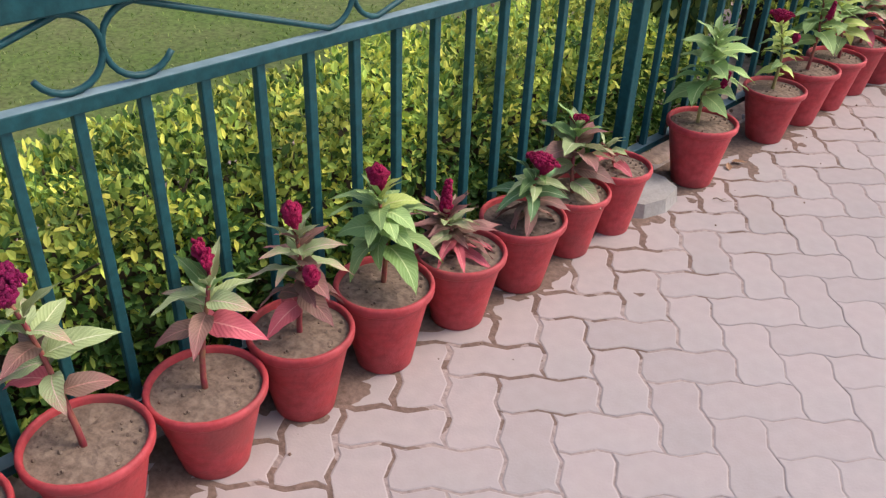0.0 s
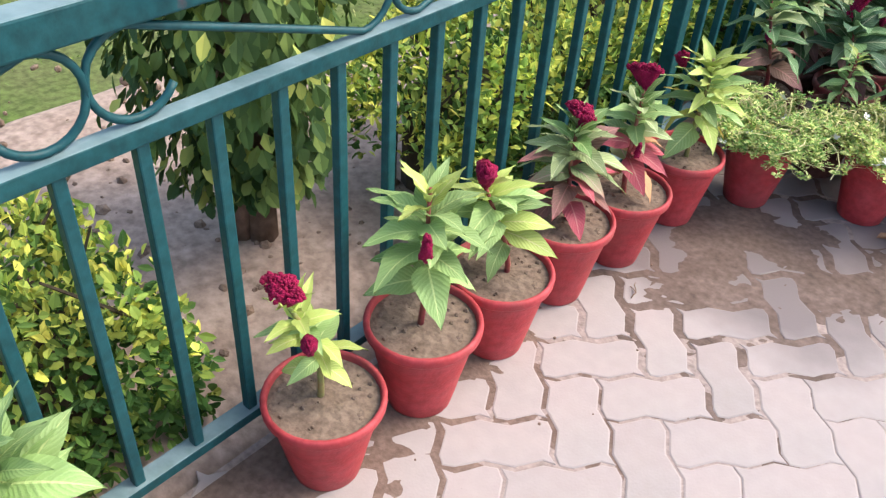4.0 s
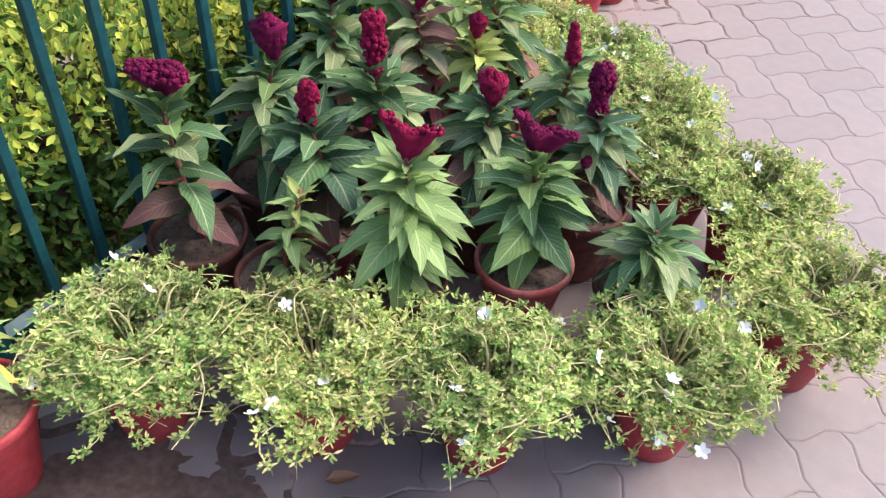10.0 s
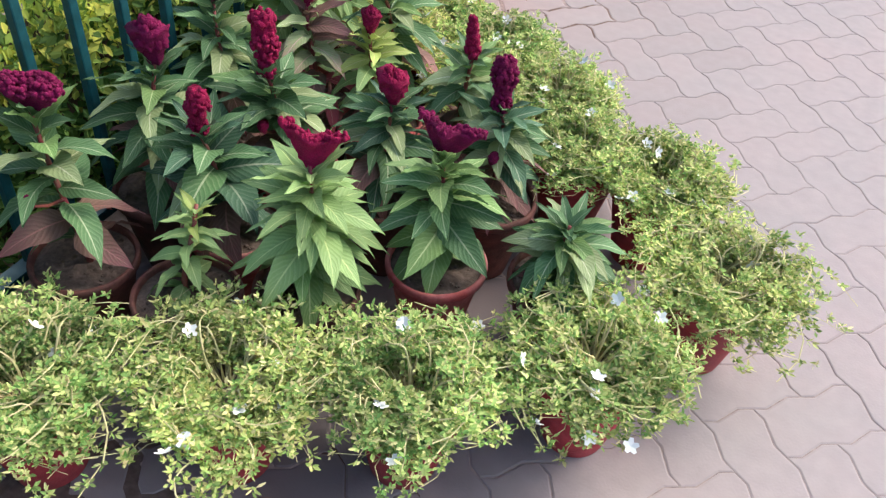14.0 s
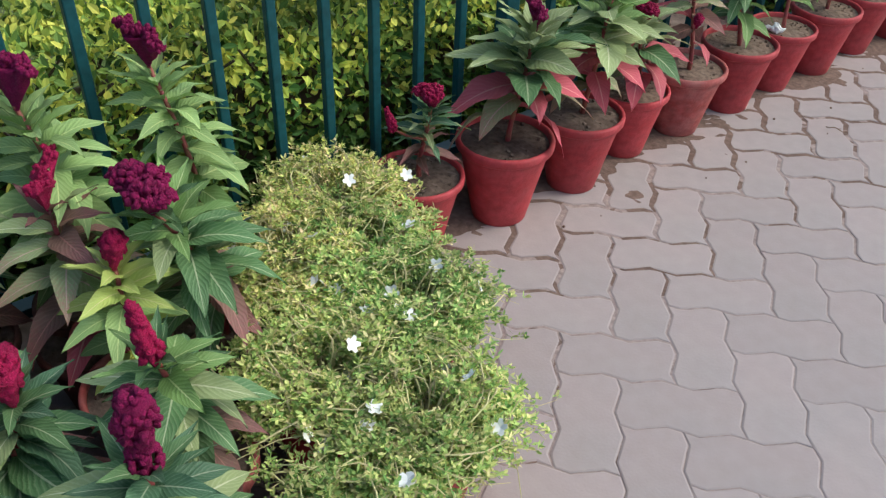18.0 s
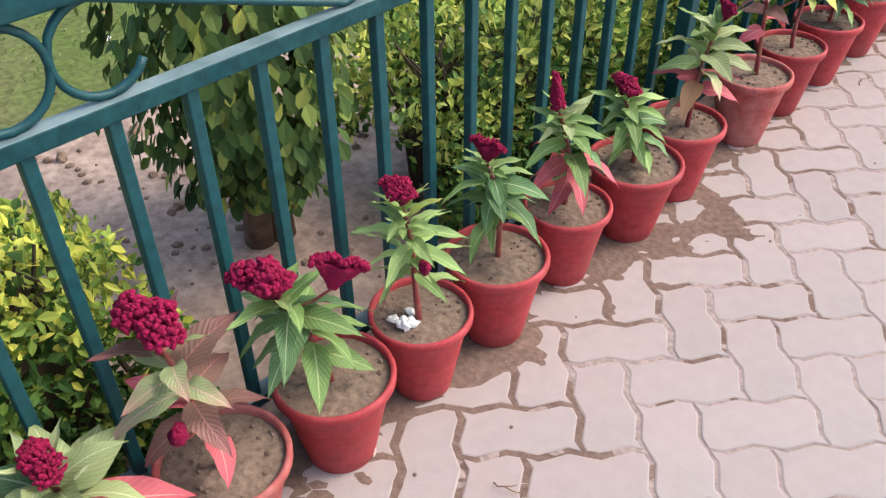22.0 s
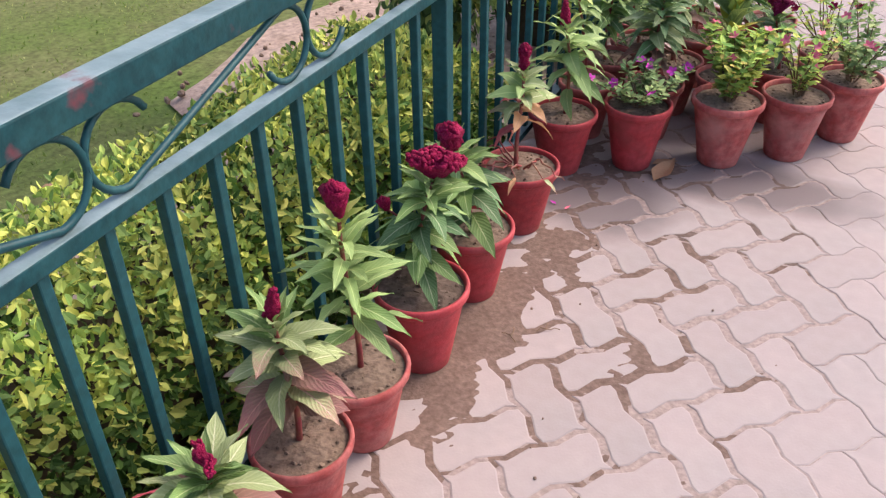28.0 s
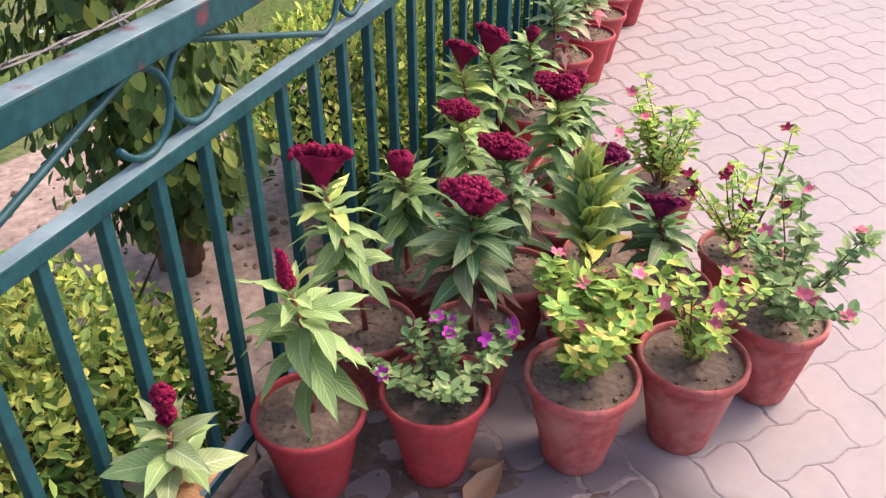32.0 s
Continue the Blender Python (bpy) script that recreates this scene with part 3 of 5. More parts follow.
# ---- lawn ----
def lawn():
    n = 60000
    x = -0.95 - rng.random(n) ** 1.6 * 5.0
    y = rng.uniform(-1, 22, n)
    keep = np.ones(n, bool)
    for tx, ty in TREES:
        keep &= ((x - tx + 0.3) / 1.0) ** 2 + ((y - ty - 0.1) / 1.05) ** 2 > 0.8 + 0.5 * rng.random(n)
    x, y = x[keep], y[keep]
    n = len(x)
    p = np.stack([x, y, np.full(n, -0.03)], 1)
    fw = np.stack([rng.normal(0, 0.6, n), rng.normal(0, 0.6, n), np.full(n, 0.8)], 1)
    nm = rng.normal(0, 1, (n, 3))
    ob = scatter("lawn_grass", p, fw, nm, rng.uniform(0.010, 0.024, n), rng.uniform(0.004, 0.007, n), I["grass"], 0.1)
    tagged(ob, "short patchy green grass of the lawn", "grass", kind="stuff")
    # fallen leaves and scraps
    for k in range(46):
        bm = bmesh.new()
        a = rng.uniform(0, 6.28)
        l = rng.uniform(0.015, 0.035)
        vs = [bm.verts.new((l * c, l * 0.45 * s, 0.004 + 0.006 * rng.random())) for c, s in ((-1, 0), (-0.3, 1), (0.5, 0.8), (1, 0), (0.4, -0.9), (-0.4, -0.8))]
        bm.faces.new(vs)
        ob = obj("fallen_leaf", bm, M["dry_leaf"] if k % 3 else M["white_petal"])
        ob.matrix_basis = pose(-1.2 - 3 * rng.random(), rng.uniform(1.5, 19), -0.012, 0, 0, math.degrees(a))
        tagged(ob, "small dry leaf lying on the lawn", "leaf", "fallen leaves on the lawn")


lawn()


# ---- hedge ----
def hedge(y0, y1, tone="hedge", x0=-0.62, x1=-0.11, top=0.50):
    n = int((y1 - y0) * 9800)
    y = rng.uniform(y0 - 0.05, y1 + 0.05, n)
    u = rng.random(n)
    # shell of a rounded box: front face, top, back
    w, h = x1 - x0, top
    per = h + w + h * 0.55
    s = u * per
    x = np.where(s < h, x1, np.where(s < h + w, x1 - (s - h), x0))
    z = np.where(s < h, s, np.where(s < h + w, h, h - (s - h - w)))
    bump = np.array([noise.noise(Vector((a * 3.2, b * 3.2, c * 3.2))) for a, b, c in zip(x, y, z)])
    depth = np.abs(rng.normal(0, 0.06, n)) - 0.05 * bump
    cx, cz = (x0 + x1) / 2, h * 0.45
    nx, nz = np.where(s < h, 1.0, np.where(s < h + w, 0.25 * (x - cx), -1.0)), np.where(s < h, 0.25, np.where(s < h + w, 1.0, 0.2))
    endf = np.clip(np.minimum(y - y0, y1 - y) / 0.25, 0, 1)
    nl = np.sqrt(nx**2 + nz**2)
    nx, nz = nx / nl, nz / nl
    corner = np.exp(-(((x - x1) / 0.12) ** 2)) * np.exp(-(((z - h) / 0.12) ** 2))
    p = np.stack([x - nx * depth - 0.05 * corner, y, np.maximum(z * (0.72 + 0.28 * endf) - nz * depth - 0.05 * corner, 0.02)], 1)
    fw = np.stack([nx * 0.7, np.zeros(n), nz * 0.6 + 0.15], 1) + rng.normal(0, 0.75, (n, 3))
    nm = np.stack([nx, np.zeros(n), nz + 0.3], 1) + rng.normal(0, 0.6, (n, 3))
    # leaves below this height take the green with shade in its colour
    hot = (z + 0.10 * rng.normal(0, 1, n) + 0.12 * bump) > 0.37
    parent = new("hedge")
    tagged(parent, "clipped yellow-green hedge growing behind the fence", "hedge")
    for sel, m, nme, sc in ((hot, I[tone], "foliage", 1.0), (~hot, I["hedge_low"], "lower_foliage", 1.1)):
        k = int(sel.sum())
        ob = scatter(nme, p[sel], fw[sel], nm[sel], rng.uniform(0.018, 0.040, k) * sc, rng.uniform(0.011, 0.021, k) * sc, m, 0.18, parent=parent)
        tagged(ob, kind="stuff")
    bm = bmesh.new()
    for k in range(int((y1 - y0) * 26)):
        yy = rng.uniform(y0, y1)
        xx = rng.uniform(x0 + 0.12, x1 - 0.12)
        tube(bm, [(xx, yy, -0.03), (xx + rng.normal(0, 0.05), yy + rng.normal(0, 0.06), 0.28), (xx + rng.normal(0, 0.08), yy + rng.normal(0, 0.1), 0.46)], [0.008, 0.006, 0.003], 4)
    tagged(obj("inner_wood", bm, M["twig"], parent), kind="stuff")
    # plain dark box added for the shade inside the hedge
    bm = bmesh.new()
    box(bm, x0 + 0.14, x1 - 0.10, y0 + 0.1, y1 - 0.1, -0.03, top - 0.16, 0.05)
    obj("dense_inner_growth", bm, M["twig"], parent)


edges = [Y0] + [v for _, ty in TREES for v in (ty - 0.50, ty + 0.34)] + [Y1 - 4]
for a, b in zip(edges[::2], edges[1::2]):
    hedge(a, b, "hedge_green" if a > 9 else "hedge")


# ---- trees ----
def tree(x, y, height=2.6, turn=0.0, low=0.42):
    t = new("tree")
    t.matrix_basis = pose(x, y, -0.02)
    tagged(t, "columnar fig tree with dense drooping dark leaves", "tree", "trees along the hedge")
    bm = bmesh.new()
    for k in range(3):
        a = turn + k * 2.1
        tube(bm, [(0.035 * math.cos(a), 0.035 * math.sin(a), -0.03), (0.03 * math.cos(a + 0.6), 0.03 * math.sin(a + 0.6), 0.35),
                  (0.02 * math.cos(a + 1.2), 0.02 * math.sin(a + 1.2), 0.9), (0.06 * math.cos(a + 1.5), 0.06 * math.sin(a + 1.5), height * 0.85)], [0.042, 0.032, 0.026, 0.01], 8)
    part("trunk", bm, M["bark"], t, smooth=True)
    bm = bmesh.new()
    r2 = np.random.default_rng(int(y * 100))
    for k in range(60):
        z = r2.uniform(low, height * 0.95)
        a = r2.uniform(0, 6.28)
        r = min(0.24, 0.10 + 0.3 * (z - low)) * (0.8 + 0.2 * math.sin(z * 3))
        tube(bm, [(0, 0, z), (0.5 * r * math.cos(a), 0.5 * r * math.sin(a), z + 0.10), (r * math.cos(a), r * math.sin(a), z + 0.06)], [0.009, 0.006, 0.003], 4)
    tagged(part("branchwork", bm, M["bark"], t), kind="stuff")
    n = 8000
    z = r2.uniform(low - 0.14, height, n)
    a = r2.uniform(0, 6.28, n)
    lob = 0.25 + 0.07 * np.sin(3 * a + z * 4) + 0.04 * np.sin(7 * a - z * 9) + 0.05 * np.clip(z - 0.7, 0, 1)
    lob *= np.clip(0.45 + (z - low + 0.14) / 0.55, 0.45, 1)
    r = lob * np.sqrt(r2.uniform(0.25, 1.1, n)) * np.clip((height + 0.15 - z) / 0.5, 0.25, 1)
    p = np.stack([r * np.cos(a), r * np.sin(a), z], 1)
    fw = np.stack([np.cos(a) * 0.3, np.sin(a) * 0.3, np.full(n, -1.0)], 1) + r2.normal(0, 0.3, (n, 3))
    nm = np.stack([np.cos(a), np.sin(a), np.full(n, 0.35)], 1) + r2.normal(0, 0.3, (n, 3))
    ob = scatter("crown", p, fw, nm, r2.uniform(0.040, 0.064, n), r2.uniform(0.026, 0.040, n), I["ficus"], 0.12, parent=t)
    tagged(ob, kind="stuff")


for k, (x, y) in enumerate(TREES):
    tree(x, y, 2.5 + 0.2 * k, k * 0.7, 0.34)


# ---- fence ----
RAIL_Z, TOP_Z = 0.820, 1.014   # tops of the middle and the upper rail


def arc(c, r, a0, a1, n=12):
    return [(c[0] + r * math.cos(radians(a0 + (a1 - a0) * k / n)), c[1] + r * math.sin(radians(a0 + (a1 - a0) * k / n))) for k in range(n + 1)]


def scroll_points(length, up):
    """One S-scroll along y within the band between the rails; up: it rises away from its start."""
    z0, z1 = RAIL_Z + 0.006, TOP_Z - 0.054
    r = (z1 - z0) / 2
    zc = (z0 + z1) / 2
    a = arc((r, zc), r, 30, 270, 16)                       # hook over the top, outer side, foot
    mid = length / 2
    b = [(2 * mid - y, 2 * zc - z) for y, z in a][::-1]
    # foot of the first runs into the head of the second
    pts = a + b
    if not up:
        pts = [(y, 2 * zc - z) for y, z in pts]
    return pts


fence = new("garden_fence")
fence.matrix_basis = pose(FX, 0, 0)
tagged(fence, "teal-green painted iron fence with scrolls between its rails", "fence")


def fence_panel(ya, yb, first):
    bm = bmesh.new()
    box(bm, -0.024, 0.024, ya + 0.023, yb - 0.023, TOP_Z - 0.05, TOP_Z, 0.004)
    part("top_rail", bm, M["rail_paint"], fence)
    bm = bmesh.new()
    box(bm, -0.016, 0.016, ya + 0.023, yb - 0.023, RAIL_Z - 0.029, RAIL_Z, 0.003)
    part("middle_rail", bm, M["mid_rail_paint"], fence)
    bm = bmesh.new()
    box(bm, -0.019, 0.019, ya + 0.023, yb - 0.023, 0.118, 0.142, 0.003)
    part("bottom_rail", bm, M["mid_rail_paint"], fence)
    bar = fence_panel.bar
    n = 17
    for k in range(n):
        y = (ya + yb) / 2 + (k - (n - 1) / 2) * BAR
        share("bar", bar, fence, Matrix.Translation((0, y, 0)))
    length = (yb - ya - 0.066) / 4
    for k in range(4):
        pts = scroll_points(length, k % 2 == 0)
        bm = bmesh.new()
        tube(bm, [(0, ya + 0.033 + k * length + y, z) for y, z in pts], 0.0065, 6)
        part("scroll", bm, M["green_paint"], fence, smooth=True)


bm = bmesh.new()
box(bm, -0.0105, 0.0105, -0.0105, 0.0105, 0.140, RAIL_Z - 0.029, 0.003)
bar_ob = obj("bar", bm, M["green_paint"])
fence_panel.bar = bar_ob.data
bpy.data.objects.remove(bar_ob)


def fence_post(y):
    bm = bmesh.new()
    box(bm, -0.021, 0.021, -0.021, 0.021, -0.03, TOP_Z + 0.012, 0.004)
    p = part("post", bm, M["green_paint"], fence, "square green iron post with a ball finial")
    p.matrix_basis = pose(0, y, 0)
    bm = bmesh.new()
    lathe(bm, [(0.0, TOP_Z + 0.010), (0.045, TOP_Z + 0.011), (0.045, TOP_Z + 0.022), (0.028, TOP_Z + 0.028), (0.026, TOP_Z + 0.04), (0.034, TOP_Z + 0.045), (0.05, TOP_Z + 0.062),
               (0.056, TOP_Z + 0.085), (0.05, TOP_Z + 0.108), (0.034, TOP_Z + 0.126), (0.012, TOP_Z + 0.136), (0.0, TOP_Z + 0.138)], 20)
    part("finial", bm, M["green_paint"], p, "ribbed ball finial", smooth=True)
    bm = bmesh.new()
    for k in range(3):
        pts = [(0.033 * math.cos(a), 0.033 * math.sin(a), TOP_Z + 0.032 + 0.006 * k + 0.004 * math.sin(2 * a + k)) for a in [2 * math.pi * i / 14 for i in range(15)]]
        tube(bm, pts, 0.0022, 5)
    part("wire_wrap", bm, M["wire"], p, "twisted wire tied round the neck")
    bm = bmesh.new()
    n, ring, top = 9, [], []
    big = 0.17 if 3 < y < 3.4 else 0.10
    r2 = random.Random(int(y * 10))
    for k in range(n):
        a = 2 * math.pi * k / n
        r = (0.17 if 3 < y < 3.4 else 0.13 if 12 < y < 12.4 else 0.085) * r2.uniform(0.85, 1.1)
        ring.append(bm.verts.new((0.5 * big + 0.85 * r * math.cos(a), 0.02 + 1.0 * r * math.sin(a), -0.03)))
        top.append(bm.verts.new((0.5 * big + 0.76 * r * math.cos(a), 0.02 + 0.9 * r * math.sin(a), 0.05 + 0.008 * r2.random())))
    for k in range(n):
        bm.faces.new((ring[k], ring[(k + 1) % n], top[(k + 1) % n], top[k]))
    bm.faces.new(top)
    part("footing", bm, M["concrete"], p, "rough grey concrete footing")


posts = []
k0 = math.ceil((Y0 - POST_Y) / PANEL)
y = POST_Y + k0 * PANEL
while y < Y1:
    posts.append(y)
    y += PANEL
for y in posts:
    fence_post(y)
for i, (a, b) in enumerate(zip(posts, posts[1:])):
    fence_panel(a, b, i)


def barbed_wire(ya, yb, seed):
    r2 = random.Random(seed)
    w = new("barbed_wire")
    tagged(w, "rusty twisted barbed wire strung above the top rail", "barbed wire", "spans of barbed wire")
    w.matrix_basis = pose(FX, 0, 0)
    n = 60
    for ph in (0, math.pi):
        bm = bmesh.new()
        pts = []
        for i in range(n + 1):
            f = i / n
            y = ya + (yb - ya) * f
            z = TOP_Z + 0.038 - 0.022 * math.sin(math.pi * f) + 0.006 * math.sin(f * 17 + seed)
            pts.append((-0.012 + 0.012 * math.sin(f * 9 + seed) + 0.003 * math.cos(ph + i * 1.3), y, z + 0.003 * math.sin(ph + i * 1.3)))
        tube(bm, pts, 0.0019, 4)
        part("strand", bm, M["wire"], w)
    k = ya + 0.08
    while k < yb - 0.05:
        f = (k - ya) / (yb - ya)
        z = TOP_Z + 0.038 - 0.022 * math.sin(math.pi * f) + 0.006 * math.sin(f * 17 + seed)
        bm = bmesh.new()
        for s in range(3):
            d = Vector((r2.uniform(-1, 1), r2.uniform(-0.5, 0.5), r2.uniform(-1, 1))).normalized() * 0.013
            c = Vector((-0.012 + 0.012 * math.sin(f * 9 + seed), k + s * 0.004, z))
            tube(bm, [c - d, c, c + d], 0.0016, 4)
        part("barb", bm, M["wire"], w)
        k += 0.11
    return w


for i, (a, b) in enumerate(zip(posts, posts[1:])):
    if a < 3.0 or a > 12.0:
        barbed_wire(a, b, i)
    elif b > 12.0:
        barbed_wire(b - 0.3, b, i)


# ---- potted plants ----
POT_MESH = {}


def pot_meshes(kind):
    """Clay pot of unit size (rim radius 0.15, height 0.30) and its soil."""
    if kind in POT_MESH:
        return POT_MESH[kind]
    wall, soil, seed = {"red": ("pot", "soil", 1), "red_wet": ("pot", "soil_wet", 2), "old": ("pot_old", "soil", 3), "old_wet": ("pot_old", "soil_wet", 4), "dark": ("pot_dark", "soil_wet", 5)}[kind]
    r, h = 0.15, 0.30
    bm = bmesh.new()
    prof = [(0.0, 0.0), (0.082, 0.0), (0.086, 0.004), (0.097, 0.06), (0.108, 0.12), (0.120, 0.18), (0.130, 0.232), (0.137, 0.262), (0.1385, 0.266), (0.147, 0.268),
            (0.150, 0.273), (0.151, 0.290), (0.149, 0.297), (0.145, 0.300), (0.139, 0.299), (0.136, 0.294), (0.134, 0.278), (0.131, 0.25)]
    lathe(bm, prof, 36, 0.008)
    ob = obj("pot", bm, M[wall], smooth=True)
    a = ob.data
    bpy.data.objects.remove(ob)
    bm = bmesh.new()
    rings = []
    rr = random.Random(seed)
    for f in (1.0, 0.85, 0.65, 0.42, 0.2):
        ring = []
        for k in range(24):
            t = 2 * math.pi * k / 24
            q = Vector((math.cos(t) * f * 3 + seed, math.sin(t) * f * 3, seed))
            ring.append(bm.verts.new((0.1345 * f * math.cos(t), 0.1345 * f * math.sin(t), 0.279 + 0.005 * (1 - f) + 0.007 * noise.noise(q * 1.7) * (1 if f < 1 else 0.3))))
        rings.append(ring)
    for p, q in zip(rings, rings[1:]):
        for k in range(24):
            bm.faces.new((p[k], p[(k + 1) % 24], q[(k + 1) % 24], q[k]))
    bm.faces.new(rings[-1])
    for k in range(26):
        t, f = rr.uniform(0, 6.28), math.sqrt(rr.uniform(0.02, 0.9)) * 0.125
        s = rr.uniform(0.003, 0.009)
        bmesh.ops.create_icosphere(bm, subdivisions=1, radius=s, matrix=Matrix.LocRotScale((f * math.cos(t), f * math.sin(t), 0.281), Euler((t, f, 0)), (1, 1.3, 0.7)))
    ob = obj("soil", bm, M[soil], smooth=False)
    b = ob.data
    bpy.data.objects.remove(ob)
    POT_MESH[kind] = (a, b)
    return a, b


def leaf_template(droop, width, fold, curl=0.0):
    """A pointed broad leaf of length 1 along +x, arching."""
    bm = bmesh.new()
    uvl = bm.loops.layers.uv.new("UVMap")
    nl, nw = 9, 4
    rows = []
    for i in range(nl + 1):
        t = i / nl
        w = width * (math.sin(math.pi * min(t * 1.02, 1) ** 0.72) ** 0.9 * (1 - 0.28 * t) + 0.02) * (0.35 + 0.65 * min(1, t * 5))
        if i == nl:
            w = 0.004
        a = -droop * t
        x = math.sin(max(abs(a), 1e-4)) / max(abs(droop), 1e-4) if abs(droop) > 1e-3 else t
        z = -(1 - math.cos(a)) / droop if abs(droop) > 1e-3 else 0
        row = []
        for j in range(nw + 1):
            v = j / nw * 2 - 1
            wave = 0.030 * math.sin(t * 15 + j * 1.2) * abs(v)
            row.append((bm.verts.new((x, v * w, z + fold * abs(v) * w + wave + curl * v * v * w)), (j / nw, t)))
        rows.append(row)
    for p, q in zip(rows, rows[1:]):
        for j in range(nw):
            f = bm.faces.new((p[j][0], q[j][0], q[j + 1][0], p[j + 1][0]))
            for loop, uv in zip(f.loops, (p[j][1], q[j][1], q[j + 1][1], p[j + 1][1])):
                loop[uvl].uv = uv
    return bm


LEAF_SHAPES = {"erect": (0.6, 0.165, 0.42), "arch": (1.0, 0.215, 0.28), "droop": (1.3, 0.245, 0.22), "broad": (0.9, 0.26, 0.25), "narrow": (0.8, 0.14, 0.35), "lance": (1.15, 0.185, 0.32)}
LEAF_MESH = {}


def leaf_mesh(shape, colour):
    key = (shape, colour)
    if key not in LEAF_MESH:
        ob = obj("leaf", leaf_template(*LEAF_SHAPES[shape]), L[colour], smooth=True)
        LEAF_MESH[key] = ob.data
        bpy.data.objects.remove(ob)
    return LEAF_MESH[key]


FLOWER_MESH = {}


def lobe(bm, p, r, sq, seed):
    """One velvety lobe of a flower head."""
    got = bmesh.ops.create_icosphere(bm, subdivisions=1, radius=1.0)["verts"]
    for v in got:
        d = v.co.copy()
        n = 1.12 + 0.40 * noise.noise(d * 1.5 + Vector((seed, 0, 0))) + 0.30 * noise.noise(d * 3.6 + Vector((0, seed, 0)))
        v.co = Vector(p) + Vector((d.x * r * n, d.y * r * n * sq[0], d.z * r * n * sq[1]))


def flower_mesh(kind, colour, seed):
    """A velvety cockscomb head with its base at the origin: a flaring foot with curled lobes on it."""
    key = (kind, colour, seed)
    if key in FLOWER_MESH:
        return FLOWER_MESH[key]
    bm = bmesh.new()
    rr = random.Random(seed * 13 + len(kind) * 7)
    # half width, half depth, height, foot
    a, b, h, foot = {"fan": (0.056, 0.017, 0.078, 0.14), "crest": (0.060, 0.030, 0.058, 0.25), "column": (0.024, 0.022, 0.125, 0.5),
                     "spike": (0.015, 0.012, 0.080, 0.6), "ball": (0.034, 0.026, 0.080, 0.32), "vee": (0.060, 0.017, 0.072, 0.16)}[kind]
    seg, nr = 40, 10
    top = {"fan": 0.86, "vee": 0.80, "crest": 0.72, "column": 0.93, "spike": 0.9, "ball": 0.75}[kind]
    rings = []
    for i in range(nr + 1):
        v = i / nr
        if kind == "spike":
            w = (foot + (1 - foot) * math.sin(math.pi * min(v * 0.9, 1))) * (1 - 0.8 * v**3)
        elif kind == "column":
            w = 0.55 + 0.35 * v
        else:
            w = foot + (1 - foot) * v ** (1.2 if kind in ("fan", "vee") else 0.85)
        ring = []
        for k in range(seg):
            t = 2 * math.pi * k / seg
            c, sn = math.cos(t), math.sin(t)
            z = h * top * v + (0.022 * abs(c) * v * v if kind == "vee" else 0.0) + (0.004 * math.sin(c * 6 + seed) * v)
            wav = 0.006 * math.sin(c * 6 + seed * 2) * v * v if kind in ("fan", "vee", "crest") else 0
            n1 = 1 + 0.10 * noise.noise(Vector((c * 3, sn * 3, v * 4 + seed)))
            ring.append(bm.verts.new((a * w * c * n1, b * w * sn * n1 * (0.6 + 0.4 * v) + wav, z)))
        rings.append(ring)
    for p, q in zip(rings, rings[1:]):
        for k in range(seg):
            bm.faces.new((p[k], p[(k + 1) % seg], q[(k + 1) % seg], q[k]))
    bm.faces.new(rings[-1])
    if kind in ("fan", "vee"):
        for k in range(130):
            u = (k + rr.uniform(0.2, 0.8)) / 130 * 2 - 1
            lobe(bm, (a * u * 1.02, 0.006 * math.sin(u * 6 + seed * 2) + rr.uniform(-0.6, 0.6) * b, h * top + (0.022 * abs(u) if kind == "vee" else 0.010 * (1 - u * u)) + rr.uniform(-0.006, 0.006)),
                 rr.uniform(0.0034, 0.0058), (0.9, 1.2), k + seed)
    elif kind == "crest":
        for k in range(230):
            t, q = rr.uniform(0, 6.283), math.sqrt(rr.random())
            x, y = a * q * math.cos(t), b * 1.15 * q * math.sin(t)
            lobe(bm, (x, y + 0.006 * math.sin(x * 90 + seed), h * (top + 0.28 * (1 - q * q)) + rr.uniform(-0.006, 0.005)), rr.uniform(0.0034, 0.006), (0.9, 1.0), k + seed)
    elif kind == "ball":
        for k in range(110):
            t, q = rr.uniform(0, 6.283), rr.random()
            wz = math.sin(math.pi * (0.25 + 0.68 * q))
            lobe(bm, (a * 0.72 * wz * math.cos(t), b * 0.72 * wz * math.sin(t), h * (0.36 + 0.54 * q)), rr.uniform(0.004, 0.0066), (0.85, 1.5), k + seed)
    elif kind == "column":
        for k in range(220):
            t, q = rr.uniform(0, 6.283), k / 220
            w = 0.62 + 0.45 * q + 0.2 * math.sin(q * 11 + seed)
            if q > 0.85:
                w *= 1 - (q - 0.85) * 4
            lobe(bm, (a * w * math.cos(t), b * w * math.sin(t), h * (0.06 + 0.92 * q)), rr.uniform(0.0036, 0.0062), (0.95, 1.0), k + seed)
    else:
        for k in range(80):
            t, q = rr.uniform(0, 6.283), k / 80
            w = 0.9 * (1 - 0.75 * q)
            lobe(bm, (a * w * math.cos(t), b * w * math.sin(t), h * (0.1 + 0.88 * q)), rr.uniform(0.0034, 0.0054), (0.95, 1.2), k + seed)
    for v in bm.verts:
        q = v.co * 150 + Vector((seed * 3.1, 0, 0))
        v.co += 0.0030 * noise.noise_vector(q) + 0.0016 * noise.noise_vector(q * 2.7)
    ob = obj("flower_head", bm, M[colour], smooth=True)
    FLOWER_MESH[key] = ob.data
    bpy.data.objects.remove(ob)
    return FLOWER_MESH[key]


